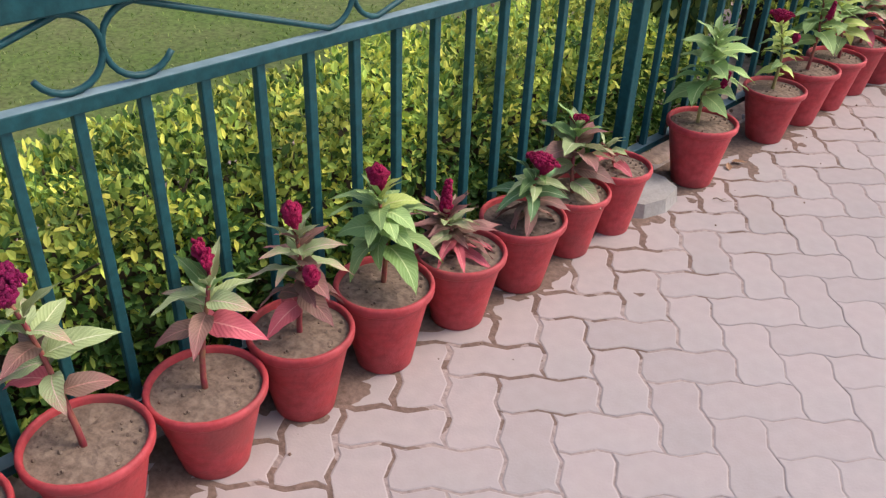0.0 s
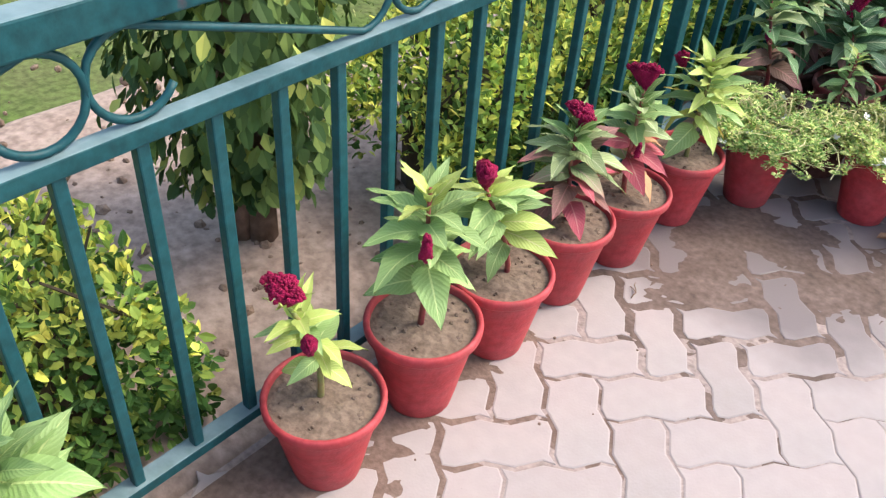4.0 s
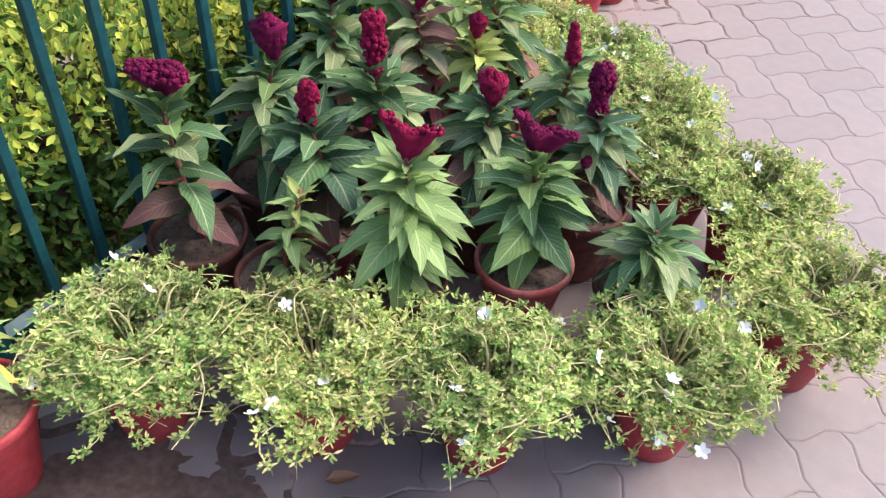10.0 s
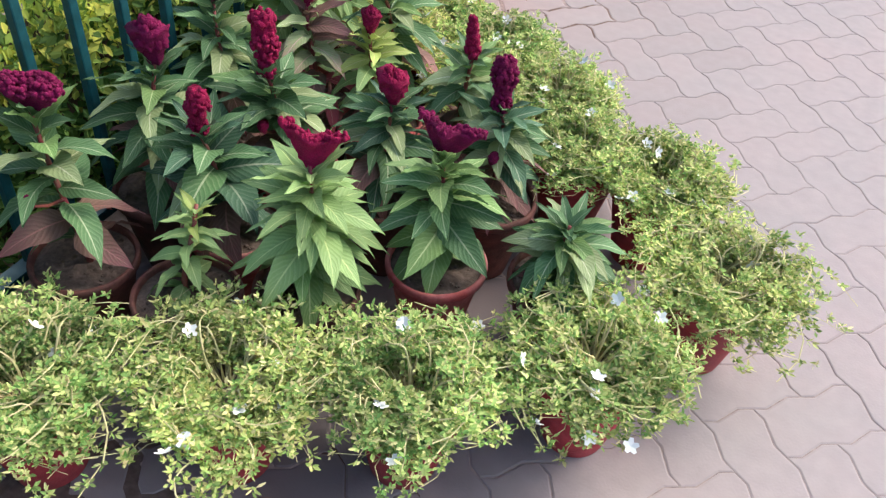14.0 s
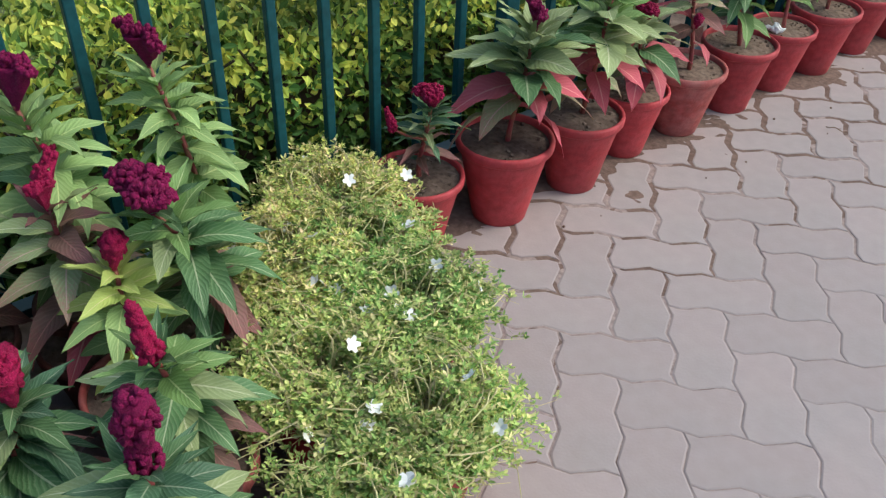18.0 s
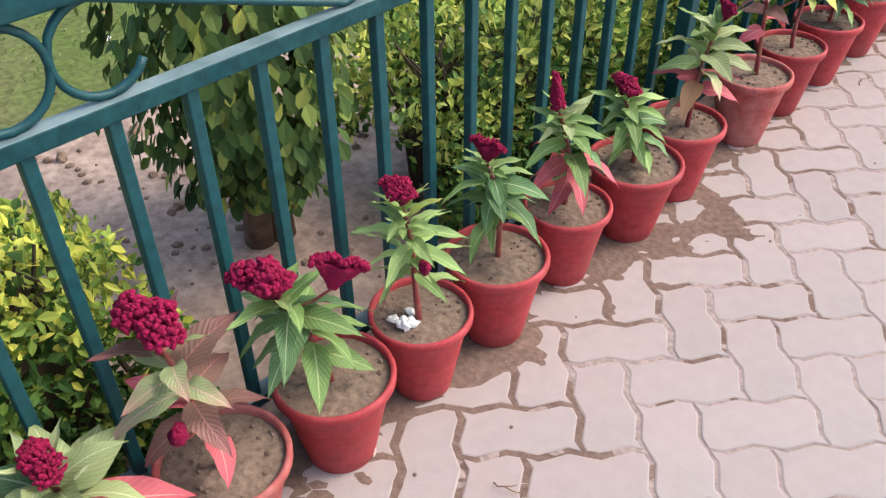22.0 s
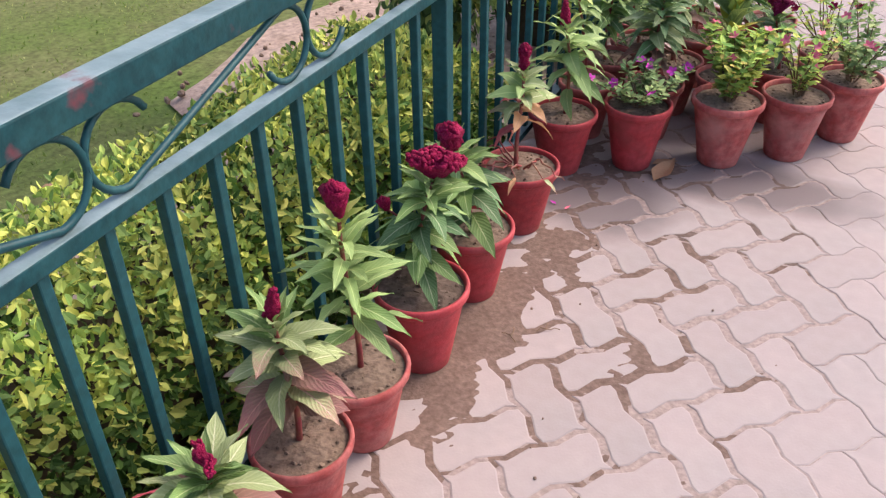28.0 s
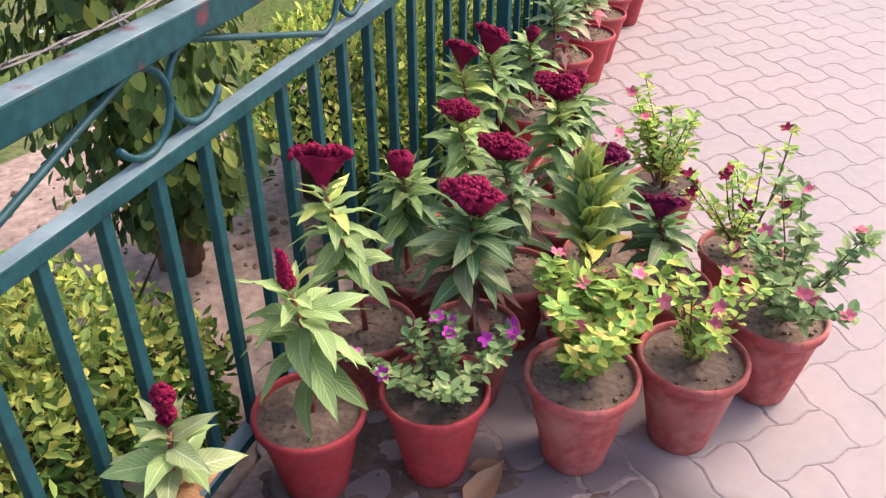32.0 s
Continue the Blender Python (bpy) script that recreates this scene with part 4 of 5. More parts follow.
PALETTES = {   # lower, middle and upper leaves
    "green": (["mid", "mid", "dark"], ["mid", "dark"], ["mid", "light"]),
    "dark": (["dark", "bronze", "bronze"], ["dark", "dark", "pale"], ["dark", "dark", "mid"]),
    "deep": (["deep", "bronze"], ["deep", "pale", "dark"], ["deep", "dark"]),
    "light": (["light", "light", "mid"], ["light"], ["light", "lime"]),
    "lime": (["lime", "light", "light", "yellow"], ["lime", "light"], ["lime"]),
    "pale": (["pink", "pink", "blush"], ["pale", "pale", "dark"], ["pale"]),
    "pinkfoot": (["pink", "pink", "blush"], ["mid", "pale", "dark"], ["mid", "pale"]),
    "blush": (["pink", "blush", "bronze"], ["blush", "pale", "bronze"], ["pale", "mid"]),
    "bronze": (["bronze", "pink"], ["bronze", "blush"], ["bronze", "pale"]),
    "bright": (["light", "light", "mid"], ["light", "light"], ["light", "light"]),
    "drying": (["dry", "blush", "pink"], ["light", "pale"], ["pale", "mid"]),
}
WORDS = {"green": "mid-green", "dark": "dark-green", "deep": "deep green", "light": "light-green", "lime": "yellow-green", "pale": "pale-veined", "pinkfoot": "green and pink",
         "blush": "pink-flushed", "bronze": "bronze-purple", "bright": "bright-green", "drying": "partly withered"}


def potted(x, y, r, pot_kind, h=None, turn=0.0, lean=0.0):
    """The Empty of a potted plant with its pot and soil; returns it and its soil height."""
    e = new("potted_cockscomb")
    e.matrix_basis = pose(x, y, 0, lean, 0, turn)
    s = r / 0.15
    sz = (h or 0.232 * (0.5 + 0.5 * r / 0.112)) / 0.30
    a, b = pot_meshes(pot_kind)
    m = Matrix.Diagonal((s, s, sz, 1))
    share("pot", a, e, m)
    share("soil", b, e, m)
    return e, 0.279 * sz


def cockscomb(x, y, r=0.15, pot_kind="red", height=0.26, n=18, size=0.13, palette="green", flower=("fan", "crimson", 1.0), extra=(), bare=0.3, seed=0,
              shape="arch", spread=1.0, stem="stem_red", h=None, tip=(0.0, 0.0), thick=0.0065, steep=0.0):
    """A cockscomb in its pot. height: of the stem above the soil; bare: the leafless share of the stem; extra: side flowers (angle, height share, kind, size)."""
    rr = random.Random(seed * 7 + int(x * 1000) + int(y * 100))
    e, z0 = potted(x, y, r, pot_kind, h, rr.uniform(0, 360))
    e.matrix_basis = pose(x, y, 0)
    word = WORDS[palette]
    tagged(e, f"{'faded ' if 'old' in pot_kind else ''}{'brown' if pot_kind == 'dark' else 'red'} clay pot with a {word} cockscomb" + (" in flower" if flower else " without flower"), "potted plant", "potted cockscombs")
    bx, by = rr.uniform(-0.012, 0.012), rr.uniform(-0.012, 0.012)
    tx, ty = tip

    def at(f):
        return Vector((bx + tx * f * f + 0.006 * math.sin(f * 5 + seed), by + ty * f * f + 0.005 * math.cos(f * 4 + seed), z0 - 0.02 + (height + 0.02) * f))

    bm = bmesh.new()
    tube(bm, [at(f / 6) for f in range(7)], [thick * (1.15 - 0.55 * f / 6) for f in range(7)], 7)
    part("stem", bm, M[stem], e, smooth=True)
    low, mid, up = PALETTES[palette]
    for k in range(n):
        f = (k + 0.5) / n
        zf = bare + (0.96 - bare) * f**0.62
        az = k * 137.5 + rr.uniform(-22, 22) + seed * 40
        col = rr.choice(low if f < 0.28 else mid if f < 0.68 else up)
        ln = size * (0.90 + 0.55 * f - 0.95 * f * f) * rr.uniform(0.85, 1.2)
        el = steep + (2 if shape == "lance" else 10) + 50 * f**1.2 + rr.uniform(-12, 12)
        shp = "droop" if f < 0.16 and shape not in ("narrow", "lance") else ("erect" if f > 0.75 else shape)
        wid = ln * rr.uniform(0.88, 1.12)
        m = Matrix.Translation(at(zf)) @ Euler((radians(rr.uniform(-32, 32)), radians(-el), radians(az))).to_matrix().to_4x4() @ Matrix.Diagonal((ln * spread, wid, ln, 1))
        share("leaf", leaf_mesh(shp, col), e, m)
    heads = ([(0, 1.0, flower[0], flower[2])] if flower else []) + list(extra)
    for az, hf, kind, sc in heads:
        if hf >= 1.0:
            p = at(1.0)
            m = Matrix.Translation(p - Vector((0, 0, 0.006))) @ Euler((radians(rr.uniform(-10, 10)), radians(rr.uniform(-12, 12)), radians(az + rr.uniform(-30, 30)))).to_matrix().to_4x4()
        else:
            q = at(hf)
            d = Vector((math.cos(radians(az)), math.sin(radians(az)), 0.55)) * 0.075
            p = q + d
            bm = bmesh.new()
            tube(bm, [q, q + d * 0.55 + Vector((0, 0, -0.006)), p], [0.004, 0.0032, 0.0028], 5)
            part("side_stem", bm, M[stem], e)
            m = Matrix.Translation(p - Vector((0, 0, 0.003))) @ Euler((0, radians(18), radians(az))).to_matrix().to_4x4()
        share("flower_head", flower_mesh(kind, flower[1] if flower else "crimson", seed % 4), e, m @ Matrix.Diagonal((sc, sc, sc, 1)))
    return e


# ---- moss rose in pots ----
def petals(bm, c, nrm, r, n=5):
    nrm = Vector(nrm).normalized()
    u = nrm.orthogonal().normalized()
    v = nrm.cross(u)
    c = Vector(c)
    cen = bm.verts.new(c)
    ring = []
    for k in range(n * 3):
        t = 2 * math.pi * k / (n * 3)
        rad = r * (0.62 if k % 3 == 0 else 1.0)
        ring.append(bm.verts.new(c + rad * (math.cos(t) * u + math.sin(t) * v) + nrm * (0.35 * r if k % 3 else 0.18 * r)))
    for k in range(len(ring)):
        bm.faces.new((cen, ring[k], ring[(k + 1) % len(ring)]))


MOSS = {}


def moss_parts(v):
    """Trailing stems, leaves and flowers, built once for each form."""
    if v in MOSS:
        return MOSS[v]
    r2 = np.random.default_rng(100 + v)
    bm = bmesh.new()
    P, F, N = [], [], []
    tips = []
    lean = [0.85 + 0.3 * noise.noise(Vector((math.cos(k), math.sin(k), v * 3.7))) for k in range(7)]
    for s in range(340):
        a = r2.uniform(0, 6.283)
        long = s % 4 == 0
        reach = (0.05 + 0.165 * r2.random() ** 0.75) * (1.3 if s % 19 == 0 else 1.0) * lean[int(a)]
        rise = (r2.uniform(0.03, 0.085) + (0.055 if long else 0)) * (1.15 - reach * 1.8)
        fall = max(0.0, reach - 0.13) * (r2.uniform(1.5, 3.6) if s % 11 == 0 else r2.uniform(0.0, 0.6))
        r0 = r2.uniform(0.0, 0.07)
        curl, ph = r2.normal(0, 0.9 if long else 0.5), r2.uniform(0, 6.28)
        pts = []
        steps = 9 if long else 6
        for i in range(steps):
            f = i / (steps - 1)
            rad = r0 + (reach - r0) * f
            z = 0.272 + max(rise, 0.012) * math.sin(min(1, f * 1.35) * math.pi * 0.5) - fall * max(0, f - 0.45) / 0.55 + 0.007 * math.sin(f * 9 + ph)
            an = a + curl * f * f + 0.12 * math.sin(f * 6 + ph)
            if 0.12 < rad < 0.165:
                z = max(z, 0.306)
            pts.append(Vector((rad * math.cos(an), rad * math.sin(an), max(z, 0.05))))
        w = 0.0023 if long else 0.0014
        tube(bm, pts, [w * (1 - 0.55 * i / (steps - 1)) for i in range(steps)], 4)
        tips.append((pts[-1], (pts[-1] - pts[-2]).normalized()))
        for k in range(4 if long else 9):
            f = (r2.uniform(0.25, 1.0) if not long else r2.uniform(0.7, 1.0)) * (steps - 1)
            i = min(int(f), steps - 2)
            q = pts[i].lerp(pts[i + 1], f - i)
            d = (pts[i + 1] - pts[i]).normalized()
            up = Vector((0, 0, 1)) + 0.6 * d + Vector(r2.normal(0, 0.35, 3))
            az = r2.uniform(0, 6.28)
            q = q + up * r2.uniform(0.0, 0.017)
            for j in range(7):
                P.append(q + Vector(r2.normal(0, 0.003, 3)))
                F.append(Vector((math.cos(az + j * 0.9), math.sin(az + j * 0.9), 0.0)) + up * r2.uniform(0.2, 1.2))
                N.append(up + Vector(r2.normal(0, 0.35, 3)))
    ob = obj("stems", bm, M["pale_stem"])
    stems = ob.data
    bpy.data.objects.remove(ob)
    n = len(P)
    ob = scatter("foliage", np.array(P), np.array(F), np.array(N), r2.uniform(0.008, 0.017, n), r2.uniform(0.0038, 0.0068, n), I["moss"], 0.10)
    leaves = ob.data
    bpy.data.objects.remove(ob)
    bl = []
    for k in range(11):
        p, d = tips[int(r2.integers(len(tips)))]
        p = p + Vector((0, 0, 0.022))
        bl.append((Matrix.Translation(p) @ Euler((r2.normal(0, 0.5), r2.normal(0, 0.5), r2.uniform(0, 6))).to_matrix().to_4x4()))
    MOSS[v] = (stems, leaves, bl)
    return MOSS[v]


bm = bmesh.new()
petals(bm, (0, 0, 0), (0, 0, 1), 0.0145)
white_ob = obj("bloom", bm, M["white_petal"], smooth=False)
WHITE = white_ob.data
bpy.data.objects.remove(white_ob)


def moss_rose(x, y, r=0.115, v=0, turn=0.0, blooms=5, pot_kind="red", h=0.235, spread=0.9, up=1.0):
    e, z0 = potted(x, y, r, pot_kind, h)
    e.name = "potted_moss_rose"
    e.matrix_basis = pose(x, y, 0, 0, 0, turn)
    tagged(e, "red clay pot overflowing with trailing moss rose and small white flowers", "potted plant", "potted moss roses")
    s, l, bl = moss_parts(v)
    m = Matrix.Diagonal((spread, spread, h / 0.30 * up, 1))
    tagged(share("trailing_growth", s, e, m), kind="stuff")
    tagged(share("foliage", l, e, m), kind="stuff")
    for k in bl[:blooms]:
        share("bloom", WHITE, e, Matrix.Translation(Vector((spread, spread, h / 0.30 * up)) * k.translation) @ k.to_3x3().to_4x4())
    return e


# ---- periwinkles in pots ----
def periwinkle(x, y, r=0.15, seed=0, height=0.22, spread=0.15, twigs=12, leaves="vinca", petal="pink_petal", blooms=7, pot_kind="old", dense=1.0, big=1.0):
    e, z0 = potted(x, y, r, pot_kind)
    e.name = "potted_periwinkle"
    e.matrix_basis = pose(x, y, 0)
    word = "magenta" if petal == "violet_petal" else "pink"
    tagged(e, f"red clay pot with a twiggy periwinkle and small {word} flowers", "potted plant", "potted periwinkles")
    r2 = np.random.default_rng(seed)
    P, F, N, tips = [], [], [], []
    for s in range(twigs):
        a = r2.uniform(0, 6.283)
        d = spread * r2.uniform(0.25, 1.0)
        z1 = height * r2.uniform(0.55, 1.05)
        b = Vector((0.012 * math.cos(a), 0.012 * math.sin(a), z0 - 0.01))
        c = Vector((d * 0.55 * math.cos(a), d * 0.55 * math.sin(a), z0 + z1 * 0.5))
        t = Vector((d * math.cos(a + 0.2), d * math.sin(a + 0.2), z0 + z1))
        bm = bmesh.new()
        tube(bm, [b, b.lerp(c, 0.5) + Vector((0, 0, 0.015)), c, t], [0.0035, 0.003, 0.0024, 0.0012], 5)
        part("stem", bm, M["stem_brown"], e)
        tips.append(t)
        # pairs of leaves at the joints and a tuft at the tip
        joints = int(7 * dense) + 1
        for k in range(joints + 1):
            f = 0.3 + 0.7 * k / joints
            q = b.lerp(c, f * 2) if f < 0.5 else c.lerp(t, f * 2 - 1)
            az = r2.uniform(0, 6.283)
            for i in range(9 if k == joints else 4):
                P.append(q + Vector(r2.normal(0, 0.004, 3)))
                F.append(Vector((math.cos(az + i * 1.7), math.sin(az + i * 1.7), r2.uniform(-0.25, 0.75))))
                N.append(Vector((r2.normal(0, 0.25), r2.normal(0, 0.25), 1)))
    n = len(P)
    tagged(scatter("foliage", np.array(P), np.array(F), np.array(N), r2.uniform(0.026, 0.048, n) * big, r2.uniform(0.015, 0.026, n) * big, I[leaves], 0.10, parent=e), kind="stuff")
    for k in range(blooms):
        t = tips[k % len(tips)] + Vector((r2.normal(0, 0.012), r2.normal(0, 0.012), 0.008 + 0.02 * (k // len(tips))))
        bm = bmesh.new()
        petals(bm, (0, 0, 0), (r2.normal(0, 0.5), -0.5 + r2.normal(0, 0.4), 1), 0.017)
        ob = part("bloom", bm, M[petal], e)
        ob.matrix_basis = Matrix.Translation(t)
    return e


# ---- the rows of pots ----
def row_pot(x, y, r, h, head, **kw):
    """A pot in the row: its place, rim radius and height, and the place of the flower's middle (or the plant's top)."""
    x = max(x, r + FX + 0.009)
    kw["n"] = int(kw["n"] * 1.75)
    kw["size"] *= 0.94
    kw["bare"] = 0.12 + 0.8 * kw["bare"]
    fl = kw.get("flower", ("fan", "crimson", 1.0))
    fh = {"fan": 0.04, "crest": 0.03, "column": 0.06, "spike": 0.04, "ball": 0.04, "vee": 0.04}[fl[0]] * fl[2] if fl else 0.03
    hx, hy, hz = head
    return cockscomb(x, y, r, height=max(hz - fh - h * 0.93, 0.06), h=h, tip=(max(hx, 0.03) - x, hy - y), **kw)


def F(kind, colour="crimson", s=0.85):
    return (kind, colour, s * 1.05)


# first stretch of the walk
row_pot(0.115, 0.975, 0.122, 0.222, (0.10, 0.96, 0.53), n=12, size=0.11, palette="dark", flower=F("ball"), bare=0.4, seed=1)
row_pot(0.127, 1.239, 0.124, 0.226, (0.075, 1.19, 0.565), n=10, size=0.13, palette="blush", flower=F("crest", "plum", 0.9), bare=0.30, seed=2)
row_pot(0.115, 1.491, 0.126, 0.212, (0.11, 1.535, 0.485), n=9, size=0.145, palette="blush", flower=F("fan", s=0.8), bare=0.45, seed=3)
row_pot(0.117, 1.735, 0.121, 0.228, (0.10, 1.755, 0.50), n=18, size=0.12, palette="bronze", flower=F("ball", s=0.85), extra=((-20, 0.55, "ball", 0.7),), bare=0.15, seed=4)
row_pot(0.115, 1.983, 0.122, 0.235, (0.11, 1.99, 0.50), n=17, size=0.15, palette="light", flower=F("ball", s=0.85), bare=0.35, seed=5, shape="droop")
row_pot(0.112, 2.245, 0.123, 0.218, (0.10, 2.245, 0.355), n=24, size=0.14, palette="bronze", flower=F("spike", s=1.15), bare=0.05, seed=6, shape="narrow")
row_pot(0.112, 2.496, 0.123, 0.221, (0.165, 2.495, 0.395), n=17, size=0.125, palette="dark", flower=F("crest", s=0.85), bare=0.08, seed=7, pot_kind="red_wet", shape="lance")
row_pot(0.115, 2.745, 0.110, 0.210, (0.07, 2.80, 0.40), n=13, size=0.165, palette="blush", flower=F("crest", s=0.55), bare=0.10, seed=8, shape="broad")
row_pot(0.125, 2.952, 0.106, 0.228, (0.06, 2.92, 0.32), n=6, size=0.10, palette="pale", flower=None, bare=0.2, seed=9)
row_pot(0.120, 3.445, 0.122, 0.235, (0.115, 3.46, 0.575), n=20, size=0.15, palette="bright", flower=None, extra=((-20, 0.40, "spike", 0.8),), bare=0.10, seed=10, shape="broad", stem="stem_green")
row_pot(0.120, 3.993, 0.119, 0.214, (0.115, 3.935, 0.50), n=16, size=0.10, palette="lime", flower=F("crest", s=0.72), extra=((-40, 0.66, "ball", 0.55),), bare=0.12, seed=11, stem="stem_green")
row_pot(0.125, 4.261, 0.124, 0.234, (0.115, 4.30, 0.565), n=17, size=0.15, palette="light", flower=None, extra=((-50, 0.62, "spike", 1.0),), bare=0.25, seed=12, shape="broad")
row_pot(0.138, 4.508, 0.120, 0.227, (0.105, 4.45, 0.49), n=15, size=0.145, palette="lime", flower=F("ball", s=0.8), bare=0.25, seed=13)
row_pot(0.130, 4.766, 0.120, 0.236, (0.10, 4.79, 0.49), n=22, size=0.15, palette="blush", flower=F("crest", s=0.75), bare=0.08, seed=14)
row_pot(0.157, 5.002, 0.116, 0.222, (0.115, 5.055, 0.50), n=20, size=0.13, palette="drying", flower=F("fan", s=0.75), extra=((-50, 0.45, "spike", 0.6),), bare=0.15, seed=15)
row_pot(0.172, 5.278, 0.110, 0.220, (0.165, 5.27, 0.53), n=22, size=0.14, palette="lime", flower=None, extra=((190, 0.72, "ball", 0.6),), bare=0.25, seed=16, shape="erect", stem="stem_green")

# the heap of cockscombs with moss roses round it
inner = [
    # pot x, y, flower x, y, z, n, size, palette, flower
    (0.140, 5.83, 0.055, 5.86, 0.545, 15, 0.15, "dark", F("crest", "plum", 1.05)),
    (0.330, 6.06, 0.265, 6.045, 0.48, 18, 0.17, "deep", F("column", "crimson", 0.85)),
    (0.375, 5.85, 0.355, 5.92, 0.40, 16, 0.085, "light", None),
    (0.560, 5.98, 0.535, 6.04, 0.51, 32, 0.15, "bright", F("vee", "crimson", 0.95)),
    (0.745, 6.18, 0.730, 6.215, 0.485, 22, 0.145, "green", F("vee", "plum", 1.0)),
    (0.985, 6.26, 1.000, 6.255, 0.40, 26, 0.14, "dark", None),
    (0.125, 6.08, 0.095, 6.145, 0.53, 24, 0.15, "dark", F("ball", "plum", 1.25)),
    (0.330, 6.28, 0.320, 6.22, 0.55, 24, 0.15, "dark", F("column", "crimson", 1.05)),
    (0.550, 6.32, 0.535, 6.355, 0.47, 24, 0.145, "deep", F("ball", "crimson", 1.1)),
    (0.755, 6.43, 0.735, 6.44, 0.49, 24, 0.15, "deep", F("column", "plum", 0.95)),
    (0.590, 6.54, 0.640, 6.51, 0.54, 22, 0.13, "dark", F("spike", "crimson", 1.2)),
    (0.125, 6.32, 0.060, 6.40, 0.53, 22, 0.15, "dark", F("crest", "plum", 0.9)),
    (0.230, 6.53, 0.215, 6.52, 0.52, 16, 0.14, "bronze", F("vee", "crimson", 0.9)),
    (0.400, 6.55, 0.372, 6.545, 0.47, 18, 0.12, "lime", F("ball", "crimson", 0.8)),
    (0.355, 6.72, 0.345, 6.62, 0.545, 24, 0.145, "dark", F("crest", "plum", 1.05)),
    (0.130, 6.56, 0.10, 6.52, 0.645, 26, 0.15, "bright", F("fan", "plum", 1.0)),
    (0.130, 6.79, 0.065, 6.76, 0.635, 26, 0.14, "bright", F("fan", "plum", 0.95)),
]
for i, (x, y, hx, hy, hz, n, size, pal, fl) in enumerate(inner):
    row_pot(x, y, 0.106, 0.212, (hx, hy, hz), n=int(n * 1.15), size=size * 1.08, palette=pal, flower=fl, bare=0.0, seed=20 + i, shape="arch" if i in (0, 1, 4, 7) else "lance", pot_kind="old_wet" if i % 3 == 1 else "dark",
            extra=((-80, 0.5, "ball", 0.45),) if i in (0, 7, 9) else ())

moss = [(0.29, 5.533), (0.578, 5.706), (0.855, 5.851), (1.12, 6.08), (1.28, 6.41), (1.08, 6.66), (0.88, 6.67), (0.75, 6.87), (0.57, 6.79), (0.53, 7.00), (0.36, 7.03), (0.28, 6.88), (0.155, 7.07)]
for i, (x, y) in enumerate(moss):
    moss_rose(x, y, 0.112, i % 4, i * 83, blooms=8 + i % 4, spread=1.12 if i < 5 else 1.0, h=0.22)

# past the heap
row_pot(0.125, 7.323, 0.110, 0.196, (0.145, 7.325, 0.405), n=22, size=0.105, palette="deep", flower=F("crest", s=0.75), extra=((-100, 0.55, "spike", 0.8),), bare=0.12, seed=41, shape="narrow", pot_kind="red_wet")
row_pot(0.155, 7.565, 0.122, 0.228, (0.18, 7.59, 0.545), n=20, size=0.20, palette="pale", flower=F("fan", "plum", 0.85), bare=0.2, seed=42, shape="broad", pot_kind="red_wet")
row_pot(0.160, 7.822, 0.115, 0.220, (0.20, 7.835, 0.58), n=23, size=0.17, palette="pinkfoot", flower=F("fan", s=0.85), bare=0.15, seed=43, shape="broad", pot_kind="red_wet")
row_pot(0.118, 8.068, 0.108, 0.200, (0.13, 8.035, 0.435), n=15, size=0.16, palette="pale", flower=F("crest", s=0.7), bare=0.15, seed=44)
row_pot(0.125, 8.298, 0.117, 0.208, (0.105, 8.257, 0.545), n=12, size=0.14, palette="bronze", flower=F("crest", s=0.95), extra=((-50, 0.42, "ball", 0.55),), bare=0.15, seed=45, pot_kind="old")
row_pot(0.125, 8.546, 0.117, 0.219, (0.105, 8.45, 0.49), n=15, size=0.15, palette="green", flower=F("crest", s=1.0), extra=((50, 0.80, "fan", 0.85),), bare=0.25, seed=46, shape="lance")
row_pot(0.118, 8.784, 0.107, 0.210, (0.085, 8.762, 0.505), n=20, size=0.12, palette="light", flower=F("crest", s=0.7), extra=((-30, 0.50, "ball", 0.45),), bare=0.25, seed=47, shape="narrow")
row_pot(0.125, 9.013, 0.115, 0.225, (0.075, 9.012, 0.465), n=15, size=0.13, palette="green", flower=F("fan", s=0.65), bare=0.35, seed=48, shape="lance")
row_pot(0.115, 9.283, 0.106, 0.212, (0.105, 9.245, 0.51), n=18, size=0.14, palette="pinkfoot", flower=F("spike", s=1.0), bare=0.15, seed=49, shape="lance")
row_pot(0.130, 9.546, 0.123, 0.214, (0.105, 9.518, 0.42), n=16, size=0.125, palette="green", flower=F("crest", s=0.72), bare=0.12, seed=50, shape="lance")
row_pot(0.125, 9.784, 0.114, 0.225, (0.135, 9.874, 0.51), n=14, size=0.15, palette="drying", flower=F("fan", s=0.6), bare=0.22, seed=51)
row_pot(0.125, 10.177, 0.116, 0.224, (0.14, 10.10, 0.68), n=14, size=0.11, palette="bronze", flower=F("column", s=0.75), extra=((30, 0.5, "ball", 0.4),), bare=0.25, seed=52, pot_kind="old")
row_pot(0.125, 10.426, 0.108, 0.226, (0.115, 10.51, 0.55), n=18, size=0.12, palette="lime", flower=F("fan", s=0.55), bare=0.45, seed=53, stem="stem_red", shape="erect")
row_pot(0.125, 10.707, 0.111, 0.219, (0.12, 10.72, 0.42), n=18, size=0.12, palette="green", flower=None, bare=0.3, seed=54, pot_kind="red_wet", shape="lance")
row_pot(0.125, 11.010, 0.116, 0.225, (0.20, 10.995, 0.50), n=20, size=0.155, palette="blush", flower=F("fan", s=0.6), bare=0.15, seed=55)
